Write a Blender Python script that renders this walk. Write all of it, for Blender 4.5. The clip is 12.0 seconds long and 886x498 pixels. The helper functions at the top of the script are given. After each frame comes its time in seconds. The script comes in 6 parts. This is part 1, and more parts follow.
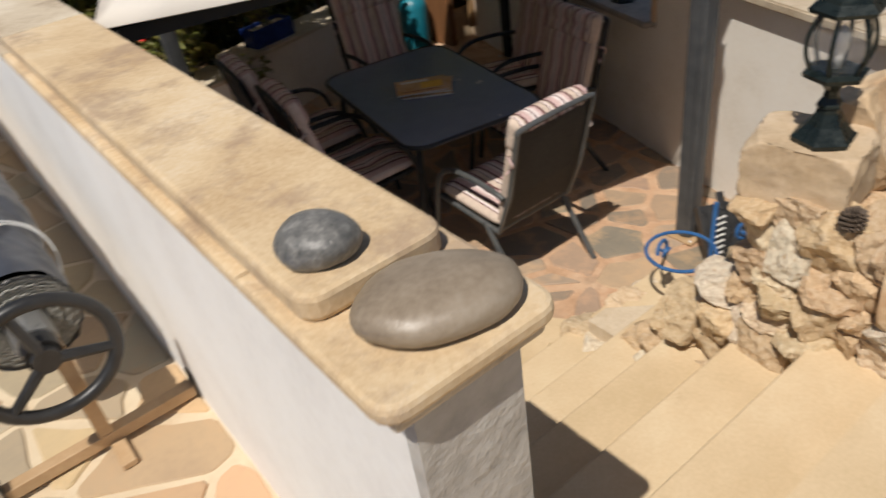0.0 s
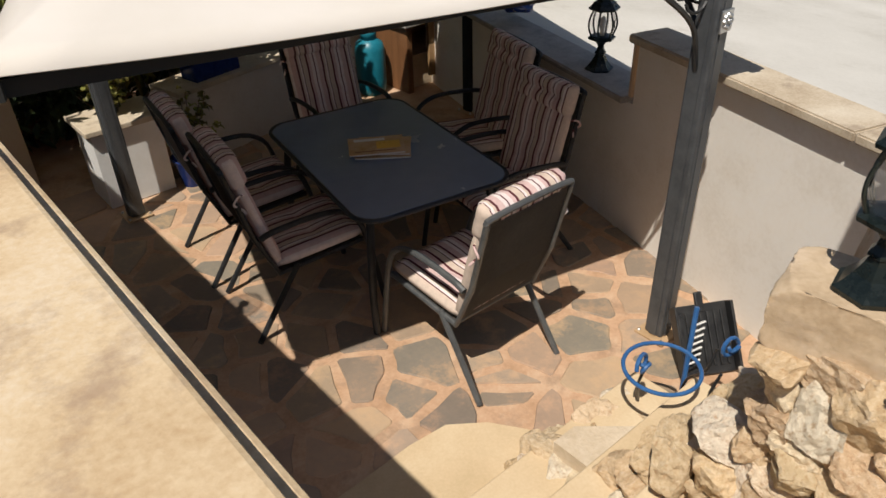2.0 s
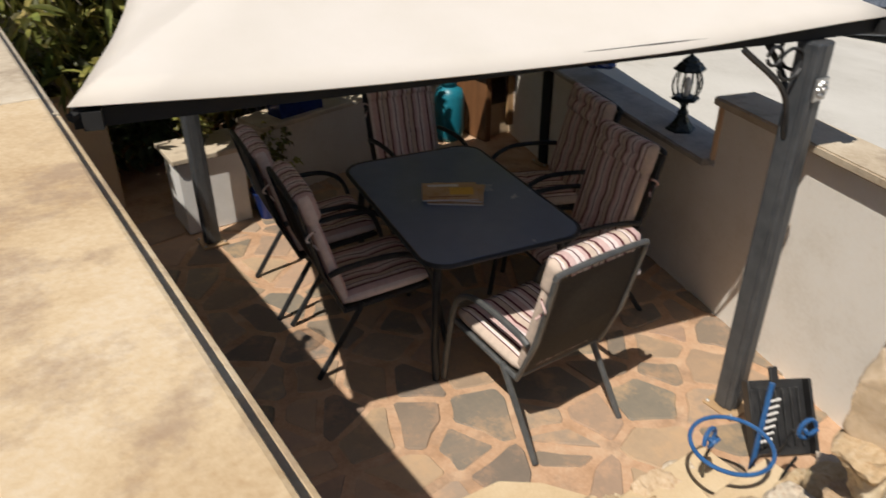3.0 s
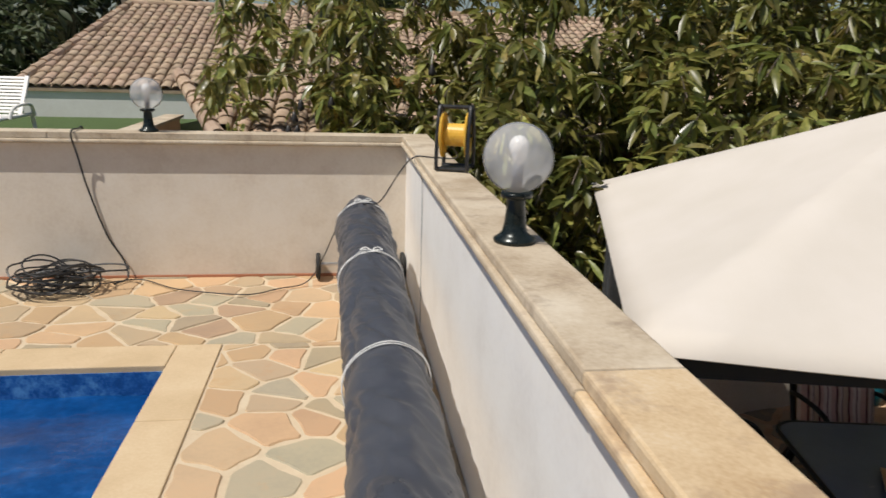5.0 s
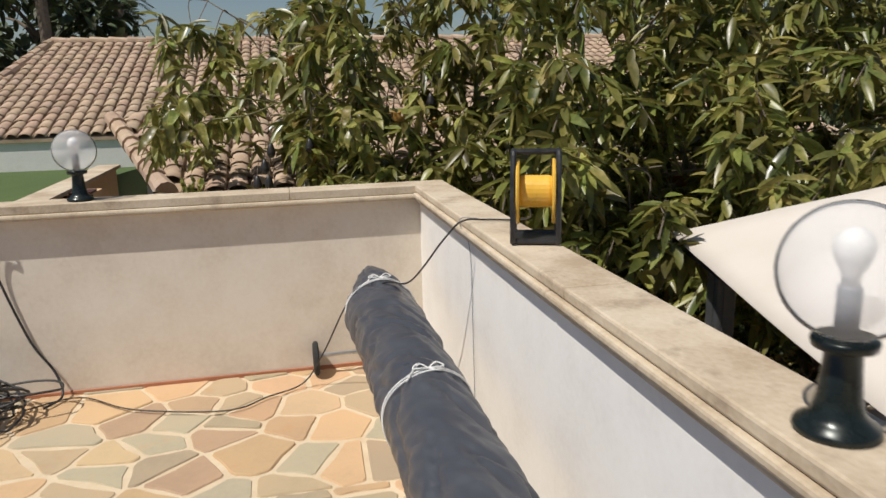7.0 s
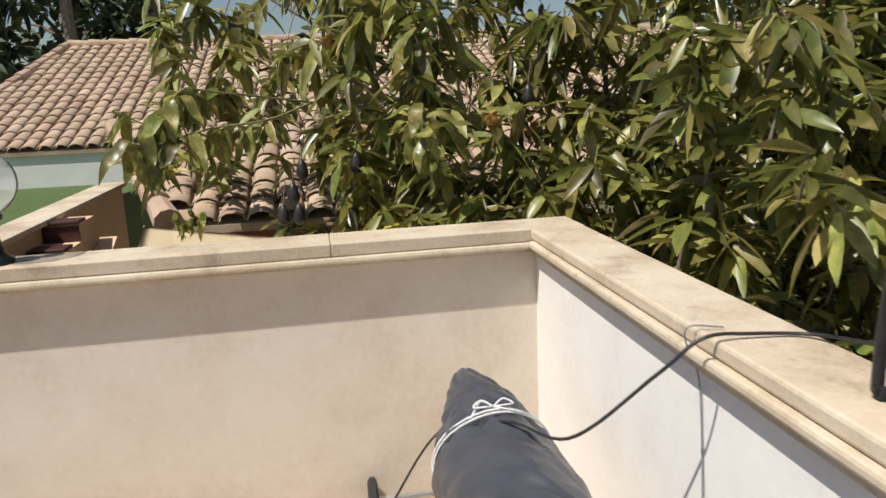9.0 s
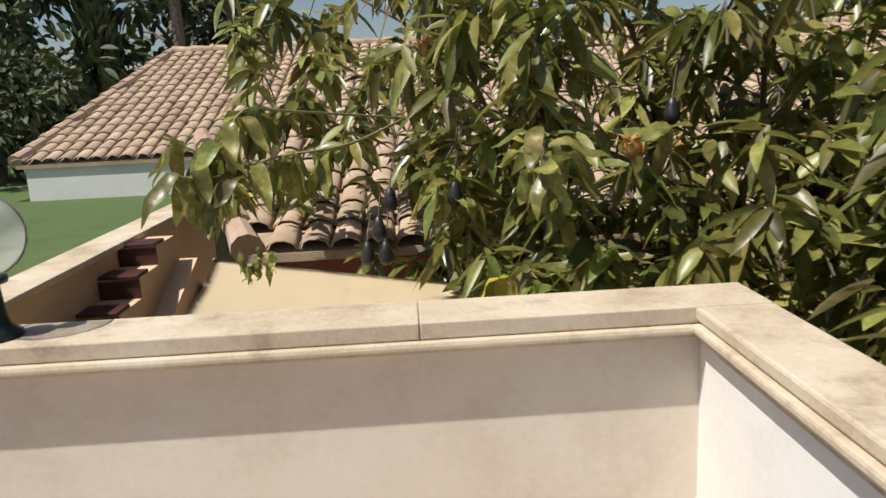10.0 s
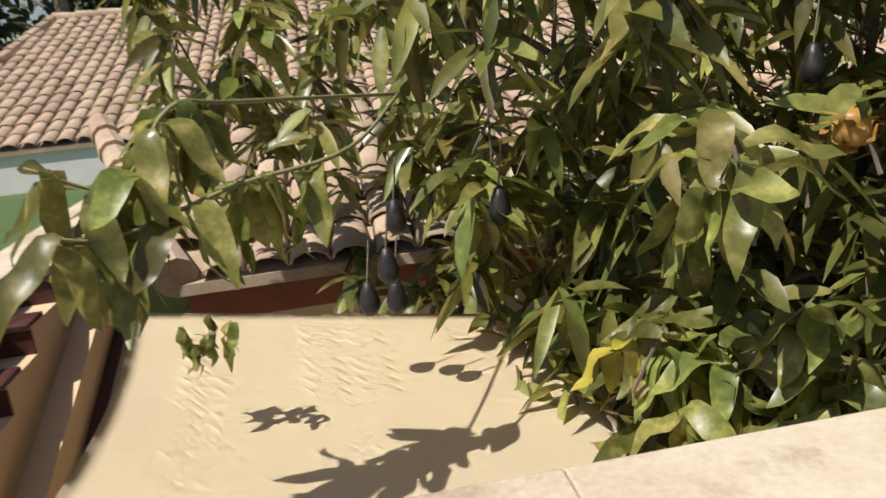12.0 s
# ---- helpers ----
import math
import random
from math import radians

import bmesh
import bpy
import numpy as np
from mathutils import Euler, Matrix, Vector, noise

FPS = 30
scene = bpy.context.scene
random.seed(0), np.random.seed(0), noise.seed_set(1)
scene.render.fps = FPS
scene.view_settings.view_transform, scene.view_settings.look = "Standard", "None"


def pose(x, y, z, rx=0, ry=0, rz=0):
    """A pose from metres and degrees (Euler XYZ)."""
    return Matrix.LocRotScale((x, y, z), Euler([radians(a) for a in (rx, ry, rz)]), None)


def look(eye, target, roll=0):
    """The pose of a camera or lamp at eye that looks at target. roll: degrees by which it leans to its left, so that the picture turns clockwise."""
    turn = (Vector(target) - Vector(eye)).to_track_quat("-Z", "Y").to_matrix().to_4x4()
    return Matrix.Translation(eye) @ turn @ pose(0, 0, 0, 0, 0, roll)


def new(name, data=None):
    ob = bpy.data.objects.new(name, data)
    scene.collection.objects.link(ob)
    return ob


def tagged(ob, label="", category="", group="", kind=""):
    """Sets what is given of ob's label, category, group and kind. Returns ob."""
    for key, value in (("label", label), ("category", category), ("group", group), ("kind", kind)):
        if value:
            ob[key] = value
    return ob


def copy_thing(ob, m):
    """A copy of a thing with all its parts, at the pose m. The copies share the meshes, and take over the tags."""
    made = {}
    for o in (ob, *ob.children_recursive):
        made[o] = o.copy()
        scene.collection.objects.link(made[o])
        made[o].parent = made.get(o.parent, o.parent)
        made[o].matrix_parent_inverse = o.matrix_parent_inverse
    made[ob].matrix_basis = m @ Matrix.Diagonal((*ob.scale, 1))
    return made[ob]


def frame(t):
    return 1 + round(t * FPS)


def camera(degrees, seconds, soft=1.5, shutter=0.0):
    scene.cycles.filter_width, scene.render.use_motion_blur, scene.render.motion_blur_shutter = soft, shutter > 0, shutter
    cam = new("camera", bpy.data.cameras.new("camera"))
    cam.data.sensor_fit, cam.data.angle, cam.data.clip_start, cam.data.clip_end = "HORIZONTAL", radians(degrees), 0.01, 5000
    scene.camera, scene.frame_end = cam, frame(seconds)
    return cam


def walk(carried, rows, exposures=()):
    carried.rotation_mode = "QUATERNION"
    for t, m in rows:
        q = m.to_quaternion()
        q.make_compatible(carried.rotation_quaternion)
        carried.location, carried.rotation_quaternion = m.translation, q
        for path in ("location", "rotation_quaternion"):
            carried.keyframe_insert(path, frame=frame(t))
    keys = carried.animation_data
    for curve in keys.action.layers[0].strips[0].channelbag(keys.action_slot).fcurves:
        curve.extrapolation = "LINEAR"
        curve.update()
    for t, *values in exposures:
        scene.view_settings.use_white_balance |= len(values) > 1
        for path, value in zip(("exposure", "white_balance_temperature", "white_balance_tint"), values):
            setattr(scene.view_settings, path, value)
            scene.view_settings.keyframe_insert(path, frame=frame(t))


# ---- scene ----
cam = camera(62.6, 12.0, soft=1.5, shutter=0.3)
PATH = [
    (0, (-0.194, -0.402, 1.518), (0.714, 0.957, 0.367), -9.0),
    (0.5, (-0.151, -0.218, 1.533), (1.033, 0.859, 0.334), -4.7),
    (1, (-0.1, -0.102, 1.526), (1.087, 1.028, 0.38), -2.2),
    (1.5, (0.0, 0.012, 1.514), (1.108, 1.231, 0.38), -1.2),
    (2, (0.078, 0.059, 1.492), (1.153, 1.339, 0.394), -1.7),
    (2.5, (0.07, 0.062, 1.496), (1.124, 1.406, 0.456), -1.0),
    (3, (0.08, 0.092, 1.493), (1.058, 1.529, 0.503), -0.3),
    (3.5, (-0.05, 0.238, 1.496), (0.711, 1.872, 0.631), 1.4),
    (3.7, (-0.113, 0.286, 1.513), (0.608, 1.979, 0.727), 1.9),
    (5.3, (-0.483, 0.579, 1.595), (-0.282, 2.506, 1.099), 1.0),
    (5.5, (-0.525, 0.663, 1.586), (-0.343, 2.585, 1.062), 0.7),
    (6, (-0.67, 0.965, 1.586), (-0.338, 2.882, 1.122), -3.1),
    (6.5, (-0.714, 1.328, 1.58), (-0.297, 3.23, 1.122), -2.2),
    (7, (-0.726, 1.737, 1.599), (-0.305, 3.642, 1.161), -1.3),
    (7.2, (-0.724, 1.932, 1.578), (-0.304, 3.837, 1.138), -2.0),
    (9, (-0.717, 3.354, 1.541), (-0.387, 5.279, 1.113), -2.4),
    (9.5, (-0.703, 3.695, 1.575), (-0.42, 5.632, 1.168), -3.4),
    (10, (-0.681, 4.043, 1.601), (-0.607, 5.998, 1.186), -2.8),
    (10.5, (-0.765, 4.363, 1.61), (-0.675, 6.333, 1.276), -4.4),
    (11, (-0.908, 4.492, 1.676), (-0.747, 6.43, 1.207), -4.1),
    (11.5, (-0.927, 4.805, 1.662), (-0.792, 6.747, 1.201), -7.7),
    (12, (-0.949, 5.092, 1.649), (-0.677, 6.997, 1.103), -5.9),
]
walk(cam, [(t, look(eye, target, roll)) for t, eye, target, roll in PATH],
     exposures=[(0.0, 0.0), (0.5, -0.08), (1.0, 0.0), (2.5, 0.12), (3.7, 0.05), (5.5, -0.05), (7.0, 0.05), (9.0, 0.3), (12.0, 0.4)])
# ---- light ----
world = bpy.data.worlds.new("sky_world")
scene.world = world
world.use_nodes = True
wn = world.node_tree.nodes
sky = wn.new("ShaderNodeTexSky")
sky.sky_type = "NISHITA"
sky.sun_disc = False
sky.sun_elevation = radians(59.6)
sky.sun_rotation = radians(-117.4)
wn["Background"].inputs[1].default_value = 0.06
world.node_tree.links.new(sky.outputs[0], wn["Background"].inputs[0])
sun_data = bpy.data.lights.new("sun", "SUN")
sun_data.energy = 4.2
sun_data.angle = radians(0.55)
sun_data.color = (1.0, 0.94, 0.86)
sun = new("sun", sun_data)
sun.matrix_world = look((-5.2, -2.7, 10), (0, 0, 0))
scene.view_settings.exposure = 0.0


# ---- materials ----
def material(name, colors, rough=0.7, metal=0.0, scale=8.0, fine=60.0, bump=0.2, dist=0.01, per_piece=0.0,
             stains=None, island=0.0, spec=0.5, stretch=(1, 1, 1), palette=None, leafy=0.0):
    """A surface with colour variation at two scales, fine relief and, at wish, stains and variation from piece to piece."""
    m = bpy.data.materials.new(name)
    m.use_nodes = True
    nt = m.node_tree
    nd, lk = nt.nodes, nt.links
    bsdf = nd["Principled BSDF"]
    tc = nd.new("ShaderNodeTexCoord")
    mp = nd.new("ShaderNodeMapping")
    mp.inputs["Scale"].default_value = stretch
    lk.new(tc.outputs["Object"], mp.inputs[0])
    co = mp.outputs[0]
    if per_piece:
        info = nd.new("ShaderNodeObjectInfo")
        add = nd.new("ShaderNodeVectorMath")
        add.operation = "MULTIPLY_ADD"
        cx = nd.new("ShaderNodeCombineXYZ")
        for i in range(3):
            lk.new(info.outputs["Random"], cx.inputs[i])
        lk.new(cx.outputs[0], add.inputs[0])
        add.inputs[1].default_value = (37, 53, 19)
        lk.new(co, add.inputs[2])
        co = add.outputs[0]
    n1 = nd.new("ShaderNodeTexNoise")
    n1.inputs["Scale"].default_value = scale
    n1.inputs["Detail"].default_value = 6
    n1.inputs["Roughness"].default_value = 0.62
    n2 = nd.new("ShaderNodeTexNoise")
    n2.inputs["Scale"].default_value = fine
    n2.inputs["Detail"].default_value = 5
    lk.new(co, n1.inputs[0])
    lk.new(co, n2.inputs[0])
    mixf = nd.new("ShaderNodeMath")
    mixf.operation = "MULTIPLY_ADD"
    lk.new(n2.outputs[0], mixf.inputs[0])
    mixf.inputs[1].default_value = 0.35
    sub = nd.new("ShaderNodeMath")
    sub.operation = "SUBTRACT"
    lk.new(n1.outputs[0], sub.inputs[0])
    sub.inputs[1].default_value = 0.175
    lk.new(sub.outputs[0], mixf.inputs[2])
    fac = mixf.outputs[0]
    ramp = nd.new("ShaderNodeValToRGB")
    lk.new(fac, ramp.inputs[0])
    el = ramp.color_ramp.elements
    k = len(colors)
    for i, c in enumerate(colors):
        p = 0.3 + 0.4 * i / max(1, k - 1)
        e = el[i] if i < 2 else el.new(p)
        e.position, e.color = p, (*c, 1)
    out = ramp.outputs[0]
    if palette:
        pr = nd.new("ShaderNodeValToRGB")
        pr.color_ramp.interpolation = "CONSTANT"
        for i, c in enumerate(palette):
            e = pr.color_ramp.elements[i] if i < 2 else pr.color_ramp.elements.new(i / len(palette))
            e.position, e.color = i / len(palette), (*c, 1)
        lk.new(info.outputs["Random"], pr.inputs[0])
        pm = nd.new("ShaderNodeMixRGB")
        pm.inputs[0].default_value = 0.62
        lk.new(out, pm.inputs[1])
        lk.new(pr.outputs[0], pm.inputs[2])
        out = pm.outputs[0]
    if stains:
        n3 = nd.new("ShaderNodeTexNoise")
        n3.inputs["Scale"].default_value = stains[1]
        n3.inputs["Detail"].default_value = 8
        n3.inputs["Roughness"].default_value = 0.7
        lk.new(co, n3.inputs[0])
        r3 = nd.new("ShaderNodeValToRGB")
        r3.color_ramp.elements[0].position = stains[2]
        r3.color_ramp.elements[1].position = min(1.0, stains[2] + 0.13)
        r3.color_ramp.elements[1].color = (stains[3],) * 3 + (1,)
        lk.new(n3.outputs[0], r3.inputs[0])
        mx = nd.new("ShaderNodeMixRGB")
        lk.new(r3.outputs[0], mx.inputs[0])
        lk.new(out, mx.inputs[1])
        mx.inputs[2].default_value = (*stains[0], 1)
        out = mx.outputs[0]
    if per_piece or island:
        hsv = nd.new("ShaderNodeHueSaturation")
        rng = nd.new("ShaderNodeMapRange")
        src = nd.new("ShaderNodeNewGeometry").outputs["Random Per Island"] if island else info.outputs["Random"]
        amount = island or per_piece
        rng.inputs[3].default_value, rng.inputs[4].default_value = 1 - amount, 1 + amount
        lk.new(src, rng.inputs[0])
        lk.new(rng.outputs[0], hsv.inputs["Value"])
        rh = nd.new("ShaderNodeMapRange")
        wr = nd.new("ShaderNodeMath")
        wr.operation = "FRACT"
        ml = nd.new("ShaderNodeMath")
        ml.operation = "MULTIPLY"
        ml.inputs[1].default_value = 7.31
        lk.new(src, ml.inputs[0])
        lk.new(ml.outputs[0], wr.inputs[0])
        lk.new(wr.outputs[0], rh.inputs[0])
        rh.inputs[3].default_value, rh.inputs[4].default_value = 0.5 - amount * 0.06, 0.5 + amount * 0.06
        lk.new(rh.outputs[0], hsv.inputs["Hue"])
        lk.new(out, hsv.inputs["Color"])
        out = hsv.outputs[0]
    lk.new(out, bsdf.inputs["Base Color"])
    rr = nd.new("ShaderNodeMapRange")
    lk.new(fac, rr.inputs[0])
    rr.inputs[1].default_value, rr.inputs[2].default_value = 0.3, 0.7
    rr.inputs[3].default_value, rr.inputs[4].default_value = max(0.02, rough - 0.1), min(1, rough + 0.1)
    lk.new(rr.outputs[0], bsdf.inputs["Roughness"])
    bsdf.inputs["Metallic"].default_value = metal
    bsdf.inputs["Specular IOR Level"].default_value = spec
    if bump:
        bp = nd.new("ShaderNodeBump")
        bp.inputs["Strength"].default_value = bump
        bp.inputs["Distance"].default_value = dist
        lk.new(fac, bp.inputs["Height"])
        lk.new(bp.outputs[0], bsdf.inputs["Normal"])
    if leafy:
        tr = nd.new("ShaderNodeBsdfTranslucent")
        bright = nd.new("ShaderNodeHueSaturation")
        bright.inputs["Value"].default_value = 1.7
        bright.inputs["Hue"].default_value = 0.485
        lk.new(out, bright.inputs["Color"])
        lk.new(bright.outputs[0], tr.inputs[0])
        ms = nd.new("ShaderNodeMixShader")
        ms.inputs[0].default_value = leafy
        lk.new(bsdf.outputs[0], ms.inputs[1])
        lk.new(tr.outputs[0], ms.inputs[2])
        lk.new(ms.outputs[0], nd["Material Output"].inputs[0])
    return m


def clear_glass(name, haze, tint):
    """Thin clear glass with a light share of pale diffuse haze."""
    m = bpy.data.materials.new(name)
    m.use_nodes = True
    nd, lk = m.node_tree.nodes, m.node_tree.links
    tp = nd.new("ShaderNodeBsdfTransparent")
    df = nd.new("ShaderNodeBsdfDiffuse")
    df.inputs[0].default_value = (*tint, 1)
    gl = nd.new("ShaderNodeBsdfGlossy")
    gl.inputs["Roughness"].default_value = 0.03
    m1, m2 = nd.new("ShaderNodeMixShader"), nd.new("ShaderNodeMixShader")
    m1.inputs[0].default_value = haze
    lk.new(tp.outputs[0], m1.inputs[1])
    lk.new(df.outputs[0], m1.inputs[2])
    fr = nd.new("ShaderNodeFresnel")
    fr.inputs[0].default_value = 1.06
    lk.new(fr.outputs[0], m2.inputs[0])
    lk.new(m1.outputs[0], m2.inputs[1])
    lk.new(gl.outputs[0], m2.inputs[2])
    lk.new(m2.outputs[0], nd["Material Output"].inputs[0])
    return m


def striped(name, axis, freq, bands, rough=0.9):
    """Woven stripes across one object axis; bands are (position, colour) over one repeat."""
    m = material(name, [(0.8, 0.8, 0.8), (1, 1, 1)], rough, scale=30, fine=400, bump=0.3, dist=0.004)
    nt = m.node_tree
    nd, lk = nt.nodes, nt.links
    tc = nd.new("ShaderNodeTexCoord")
    sx = nd.new("ShaderNodeSeparateXYZ")
    lk.new(tc.outputs["Object"], sx.inputs[0])
    mu = nd.new("ShaderNodeMath")
    mu.operation = "MULTIPLY_ADD"
    mu.inputs[1].default_value = freq
    mu.inputs[2].default_value = 0.5
    lk.new(sx.outputs[axis], mu.inputs[0])
    fr = nd.new("ShaderNodeMath")
    fr.operation = "FRACT"
    lk.new(mu.outputs[0], fr.inputs[0])
    rp = nd.new("ShaderNodeValToRGB")
    rp.color_ramp.interpolation = "CONSTANT"
    el = rp.color_ramp.elements
    for i, (p, c) in enumerate(bands):
        e = el[i] if i < 2 else el.new(p)
        e.position, e.color = p, (*c, 1)
    lk.new(fr.outputs[0], rp.inputs[0])
    bsdf = nd["Principled BSDF"]
    old = bsdf.inputs["Base Color"].links[0].from_socket
    mx = nd.new("ShaderNodeMixRGB")
    mx.blend_type = "MULTIPLY"
    mx.inputs[0].default_value = 1
    lk.new(rp.outputs[0], mx.inputs[1])
    lk.new(old, mx.inputs[2])
    lk.new(mx.outputs[0], bsdf.inputs["Base Color"])
    return m


CAPSTONE = material("cast_stone", [(0.48, 0.33, 0.18), (0.62, 0.47, 0.29), (0.7, 0.58, 0.42)], 0.85, scale=2.4, fine=130, bump=0.4, dist=0.005, stains=((0.32, 0.22, 0.15), 7, 0.5, 0.62))
CAPGREY = material("weathered_cast_stone", [(0.4, 0.31, 0.21), (0.54, 0.45, 0.33), (0.63, 0.55, 0.43)], 0.85, scale=3.2, fine=90, bump=0.4, dist=0.005, stains=((0.28, 0.21, 0.15), 8, 0.54, 0.6))
RENDER_WHITE = material("white_render", [(0.76, 0.735, 0.7), (0.82, 0.8, 0.765), (0.85, 0.835, 0.805)], 0.9, scale=3, fine=45, bump=0.25, dist=0.006)
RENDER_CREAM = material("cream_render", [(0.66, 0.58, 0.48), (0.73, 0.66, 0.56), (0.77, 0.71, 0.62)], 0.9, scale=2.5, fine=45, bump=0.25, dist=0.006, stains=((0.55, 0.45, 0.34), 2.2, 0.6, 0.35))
# cream render lightened to carry the sun falling on the patio wall
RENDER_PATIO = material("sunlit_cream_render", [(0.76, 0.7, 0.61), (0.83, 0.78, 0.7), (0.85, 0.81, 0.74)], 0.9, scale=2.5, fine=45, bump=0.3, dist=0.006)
RENDER_ORANGE = material("ochre_render", [(0.62, 0.44, 0.27), (0.68, 0.5, 0.33)], 0.9, scale=3, fine=40, bump=0.2, dist=0.006)
RENDER_GREY = material("bare_cement_render", [(0.33, 0.31, 0.28), (0.45, 0.42, 0.38), (0.52, 0.5, 0.46)], 0.9, scale=9, fine=50, bump=0.7, dist=0.012)
STEP = material("sand_concrete", [(0.55, 0.41, 0.24), (0.62, 0.47, 0.29), (0.68, 0.54, 0.35)], 0.85, scale=2.2, fine=80, bump=0.15, dist=0.004, stains=((0.42, 0.28, 0.15), 3, 0.63, 0.6))
GROUT_T = material("pale_grout", [(0.58, 0.46, 0.31), (0.66, 0.55, 0.39)], 0.9, scale=6, fine=60, bump=0.3, dist=0.006, stains=((0.5, 0.33, 0.19), 5, 0.58, 0.5))
GROUT_P = material("peach_grout", [(0.42, 0.25, 0.14), (0.54, 0.34, 0.21), (0.6, 0.42, 0.28)], 0.9, scale=5, fine=60, bump=0.4, dist=0.008, stains=((0.3, 0.2, 0.13), 4, 0.54, 0.7))
STONE_T = material("sandstone_paving", [(0.36, 0.3, 0.22), (0.5, 0.4, 0.27), (0.58, 0.42, 0.27)], 0.8, scale=2.2, fine=40, bump=0.4, dist=0.006, per_piece=0.12, palette=((0.4, 0.32, 0.21), (0.56, 0.34, 0.17), (0.47, 0.35, 0.21), (0.42, 0.26, 0.15), (0.56, 0.39, 0.21), (0.35, 0.32, 0.23), (0.56, 0.33, 0.17)), stains=((0.52, 0.3, 0.14), 4, 0.58, 0.5))
STONE_P = material("slate_paving", [(0.19, 0.17, 0.14), (0.3, 0.25, 0.19), (0.46, 0.33, 0.22)], 0.75, scale=3.5, fine=40, bump=0.5, dist=0.008, per_piece=0.15, palette=((0.24, 0.19, 0.14), (0.3, 0.23, 0.16), (0.46, 0.3, 0.19), (0.21, 0.18, 0.14), (0.4, 0.27, 0.17), (0.5, 0.33, 0.2), (0.36, 0.26, 0.18)), stains=((0.5, 0.33, 0.2), 6, 0.5, 0.75))
ROCK = material("limestone_rubble", [(0.36, 0.23, 0.12), (0.6, 0.45, 0.28), (0.8, 0.7, 0.54)], 0.9, scale=6, fine=45, bump=0.7, dist=0.015, per_piece=0.1, palette=((0.62, 0.46, 0.28), (0.82, 0.74, 0.6), (0.68, 0.53, 0.34), (0.58, 0.41, 0.24), (0.74, 0.61, 0.43), (0.66, 0.48, 0.28)), stains=((0.42, 0.23, 0.1), 7, 0.52, 0.6))
ROCK_BIG = material("smooth_sandstone", [(0.42, 0.3, 0.18), (0.53, 0.4, 0.26), (0.6, 0.47, 0.33)], 0.85, scale=4, fine=60, bump=0.4, dist=0.01, stains=((0.35, 0.25, 0.16), 6, 0.55, 0.5))
MORTAR = material("sandy_mortar", [(0.52, 0.41, 0.28), (0.65, 0.54, 0.4)], 0.95, scale=9, fine=60, bump=0.6, dist=0.015)
PEBBLE_DARK = material("dark_speckled_pebble", [(0.09, 0.09, 0.085), (0.15, 0.145, 0.135), (0.26, 0.25, 0.23)], 0.36, scale=70, fine=220, bump=0.45, dist=0.004)
PEBBLE_GREY = material("grey_brown_pebble", [(0.19, 0.145, 0.1), (0.27, 0.215, 0.155), (0.33, 0.275, 0.21)], 0.4, scale=7, fine=120, bump=0.3, dist=0.004)
POST = material("grey_painted_metal", [(0.07, 0.075, 0.08), (0.11, 0.115, 0.12)], 0.45, 0.3, scale=12, fine=80, bump=0.08, dist=0.002)
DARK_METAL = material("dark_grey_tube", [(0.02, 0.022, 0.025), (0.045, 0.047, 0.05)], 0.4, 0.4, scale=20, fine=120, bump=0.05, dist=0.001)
# lighter copy of the dark tube, with the sunlight put into its colour
SUNLIT_TUBE = material("sunlit_dark_tube", [(0.1, 0.105, 0.105), (0.15, 0.155, 0.155)], 0.4, 0.4, scale=20, fine=120, bump=0.05, dist=0.001)
BLACK_PLASTIC = material("black_plastic", [(0.012, 0.012, 0.013), (0.03, 0.03, 0.03)], 0.4, scale=20, fine=100, bump=0.05, dist=0.001)
GREEN_BLACK = material("green_black_enamel", [(0.008, 0.013, 0.012), (0.02, 0.028, 0.026)], 0.3, 0.3, scale=18, fine=90, bump=0.1, dist=0.002)
CANVAS = material("cream_canvas", [(0.63, 0.58, 0.51), (0.67, 0.62, 0.56)], 0.85, scale=3, fine=300, bump=0.1, dist=0.003)
BLACK_CLOTH = material("black_valance", [(0.012, 0.012, 0.012), (0.025, 0.024, 0.023)], 0.9, scale=5, fine=200, bump=0.1, dist=0.003)
SAIL = material("yellow_shade_cloth", [(0.84, 0.72, 0.5), (0.88, 0.77, 0.56)], 0.9, scale=2.5, fine=300, bump=0.04, dist=0.001)
SLING = material("brown_mesh_sling", [(0.1, 0.09, 0.075), (0.15, 0.132, 0.11)], 0.8, scale=60, fine=500, bump=0.3, dist=0.002)
MAROON, PINK, SAND, PALE = (0.12, 0.03, 0.035), (0.7, 0.5, 0.47), (0.68, 0.55, 0.45), (0.84, 0.73, 0.7)
CUSHION = striped("striped_cushion", 0, 5.4, [(0.0, PINK), (0.1, MAROON), (0.17, SAND), (0.34, MAROON), (0.37, PALE), (0.43, SAND), (0.5, MAROON), (0.57, PINK), (0.74, PALE), (0.84, MAROON), (0.88, PALE)])
# blue-grey base colour stands in for the sky reflected in dark glass
TABLE_GLASS = material("dark_glass_with_sky_sheen", [(0.15, 0.195, 0.29), (0.18, 0.23, 0.33)], 0.22, scale=1.6, fine=12, bump=0.0, spec=0.9)
COVER = material("grey_pool_cover", [(0.05, 0.054, 0.066), (0.068, 0.073, 0.087)], 0.36, scale=3, fine=15, bump=0.15, dist=0.012)
BUBBLE = material("bubble_wrap_edge", [(0.12, 0.12, 0.11), (0.35, 0.34, 0.3)], 0.5, scale=60, fine=200, bump=0.5, dist=0.005)
ROPE = material("white_cord", [(0.68, 0.68, 0.66), (0.8, 0.8, 0.78)], 0.8, scale=60, fine=200, bump=0.3, dist=0.002)
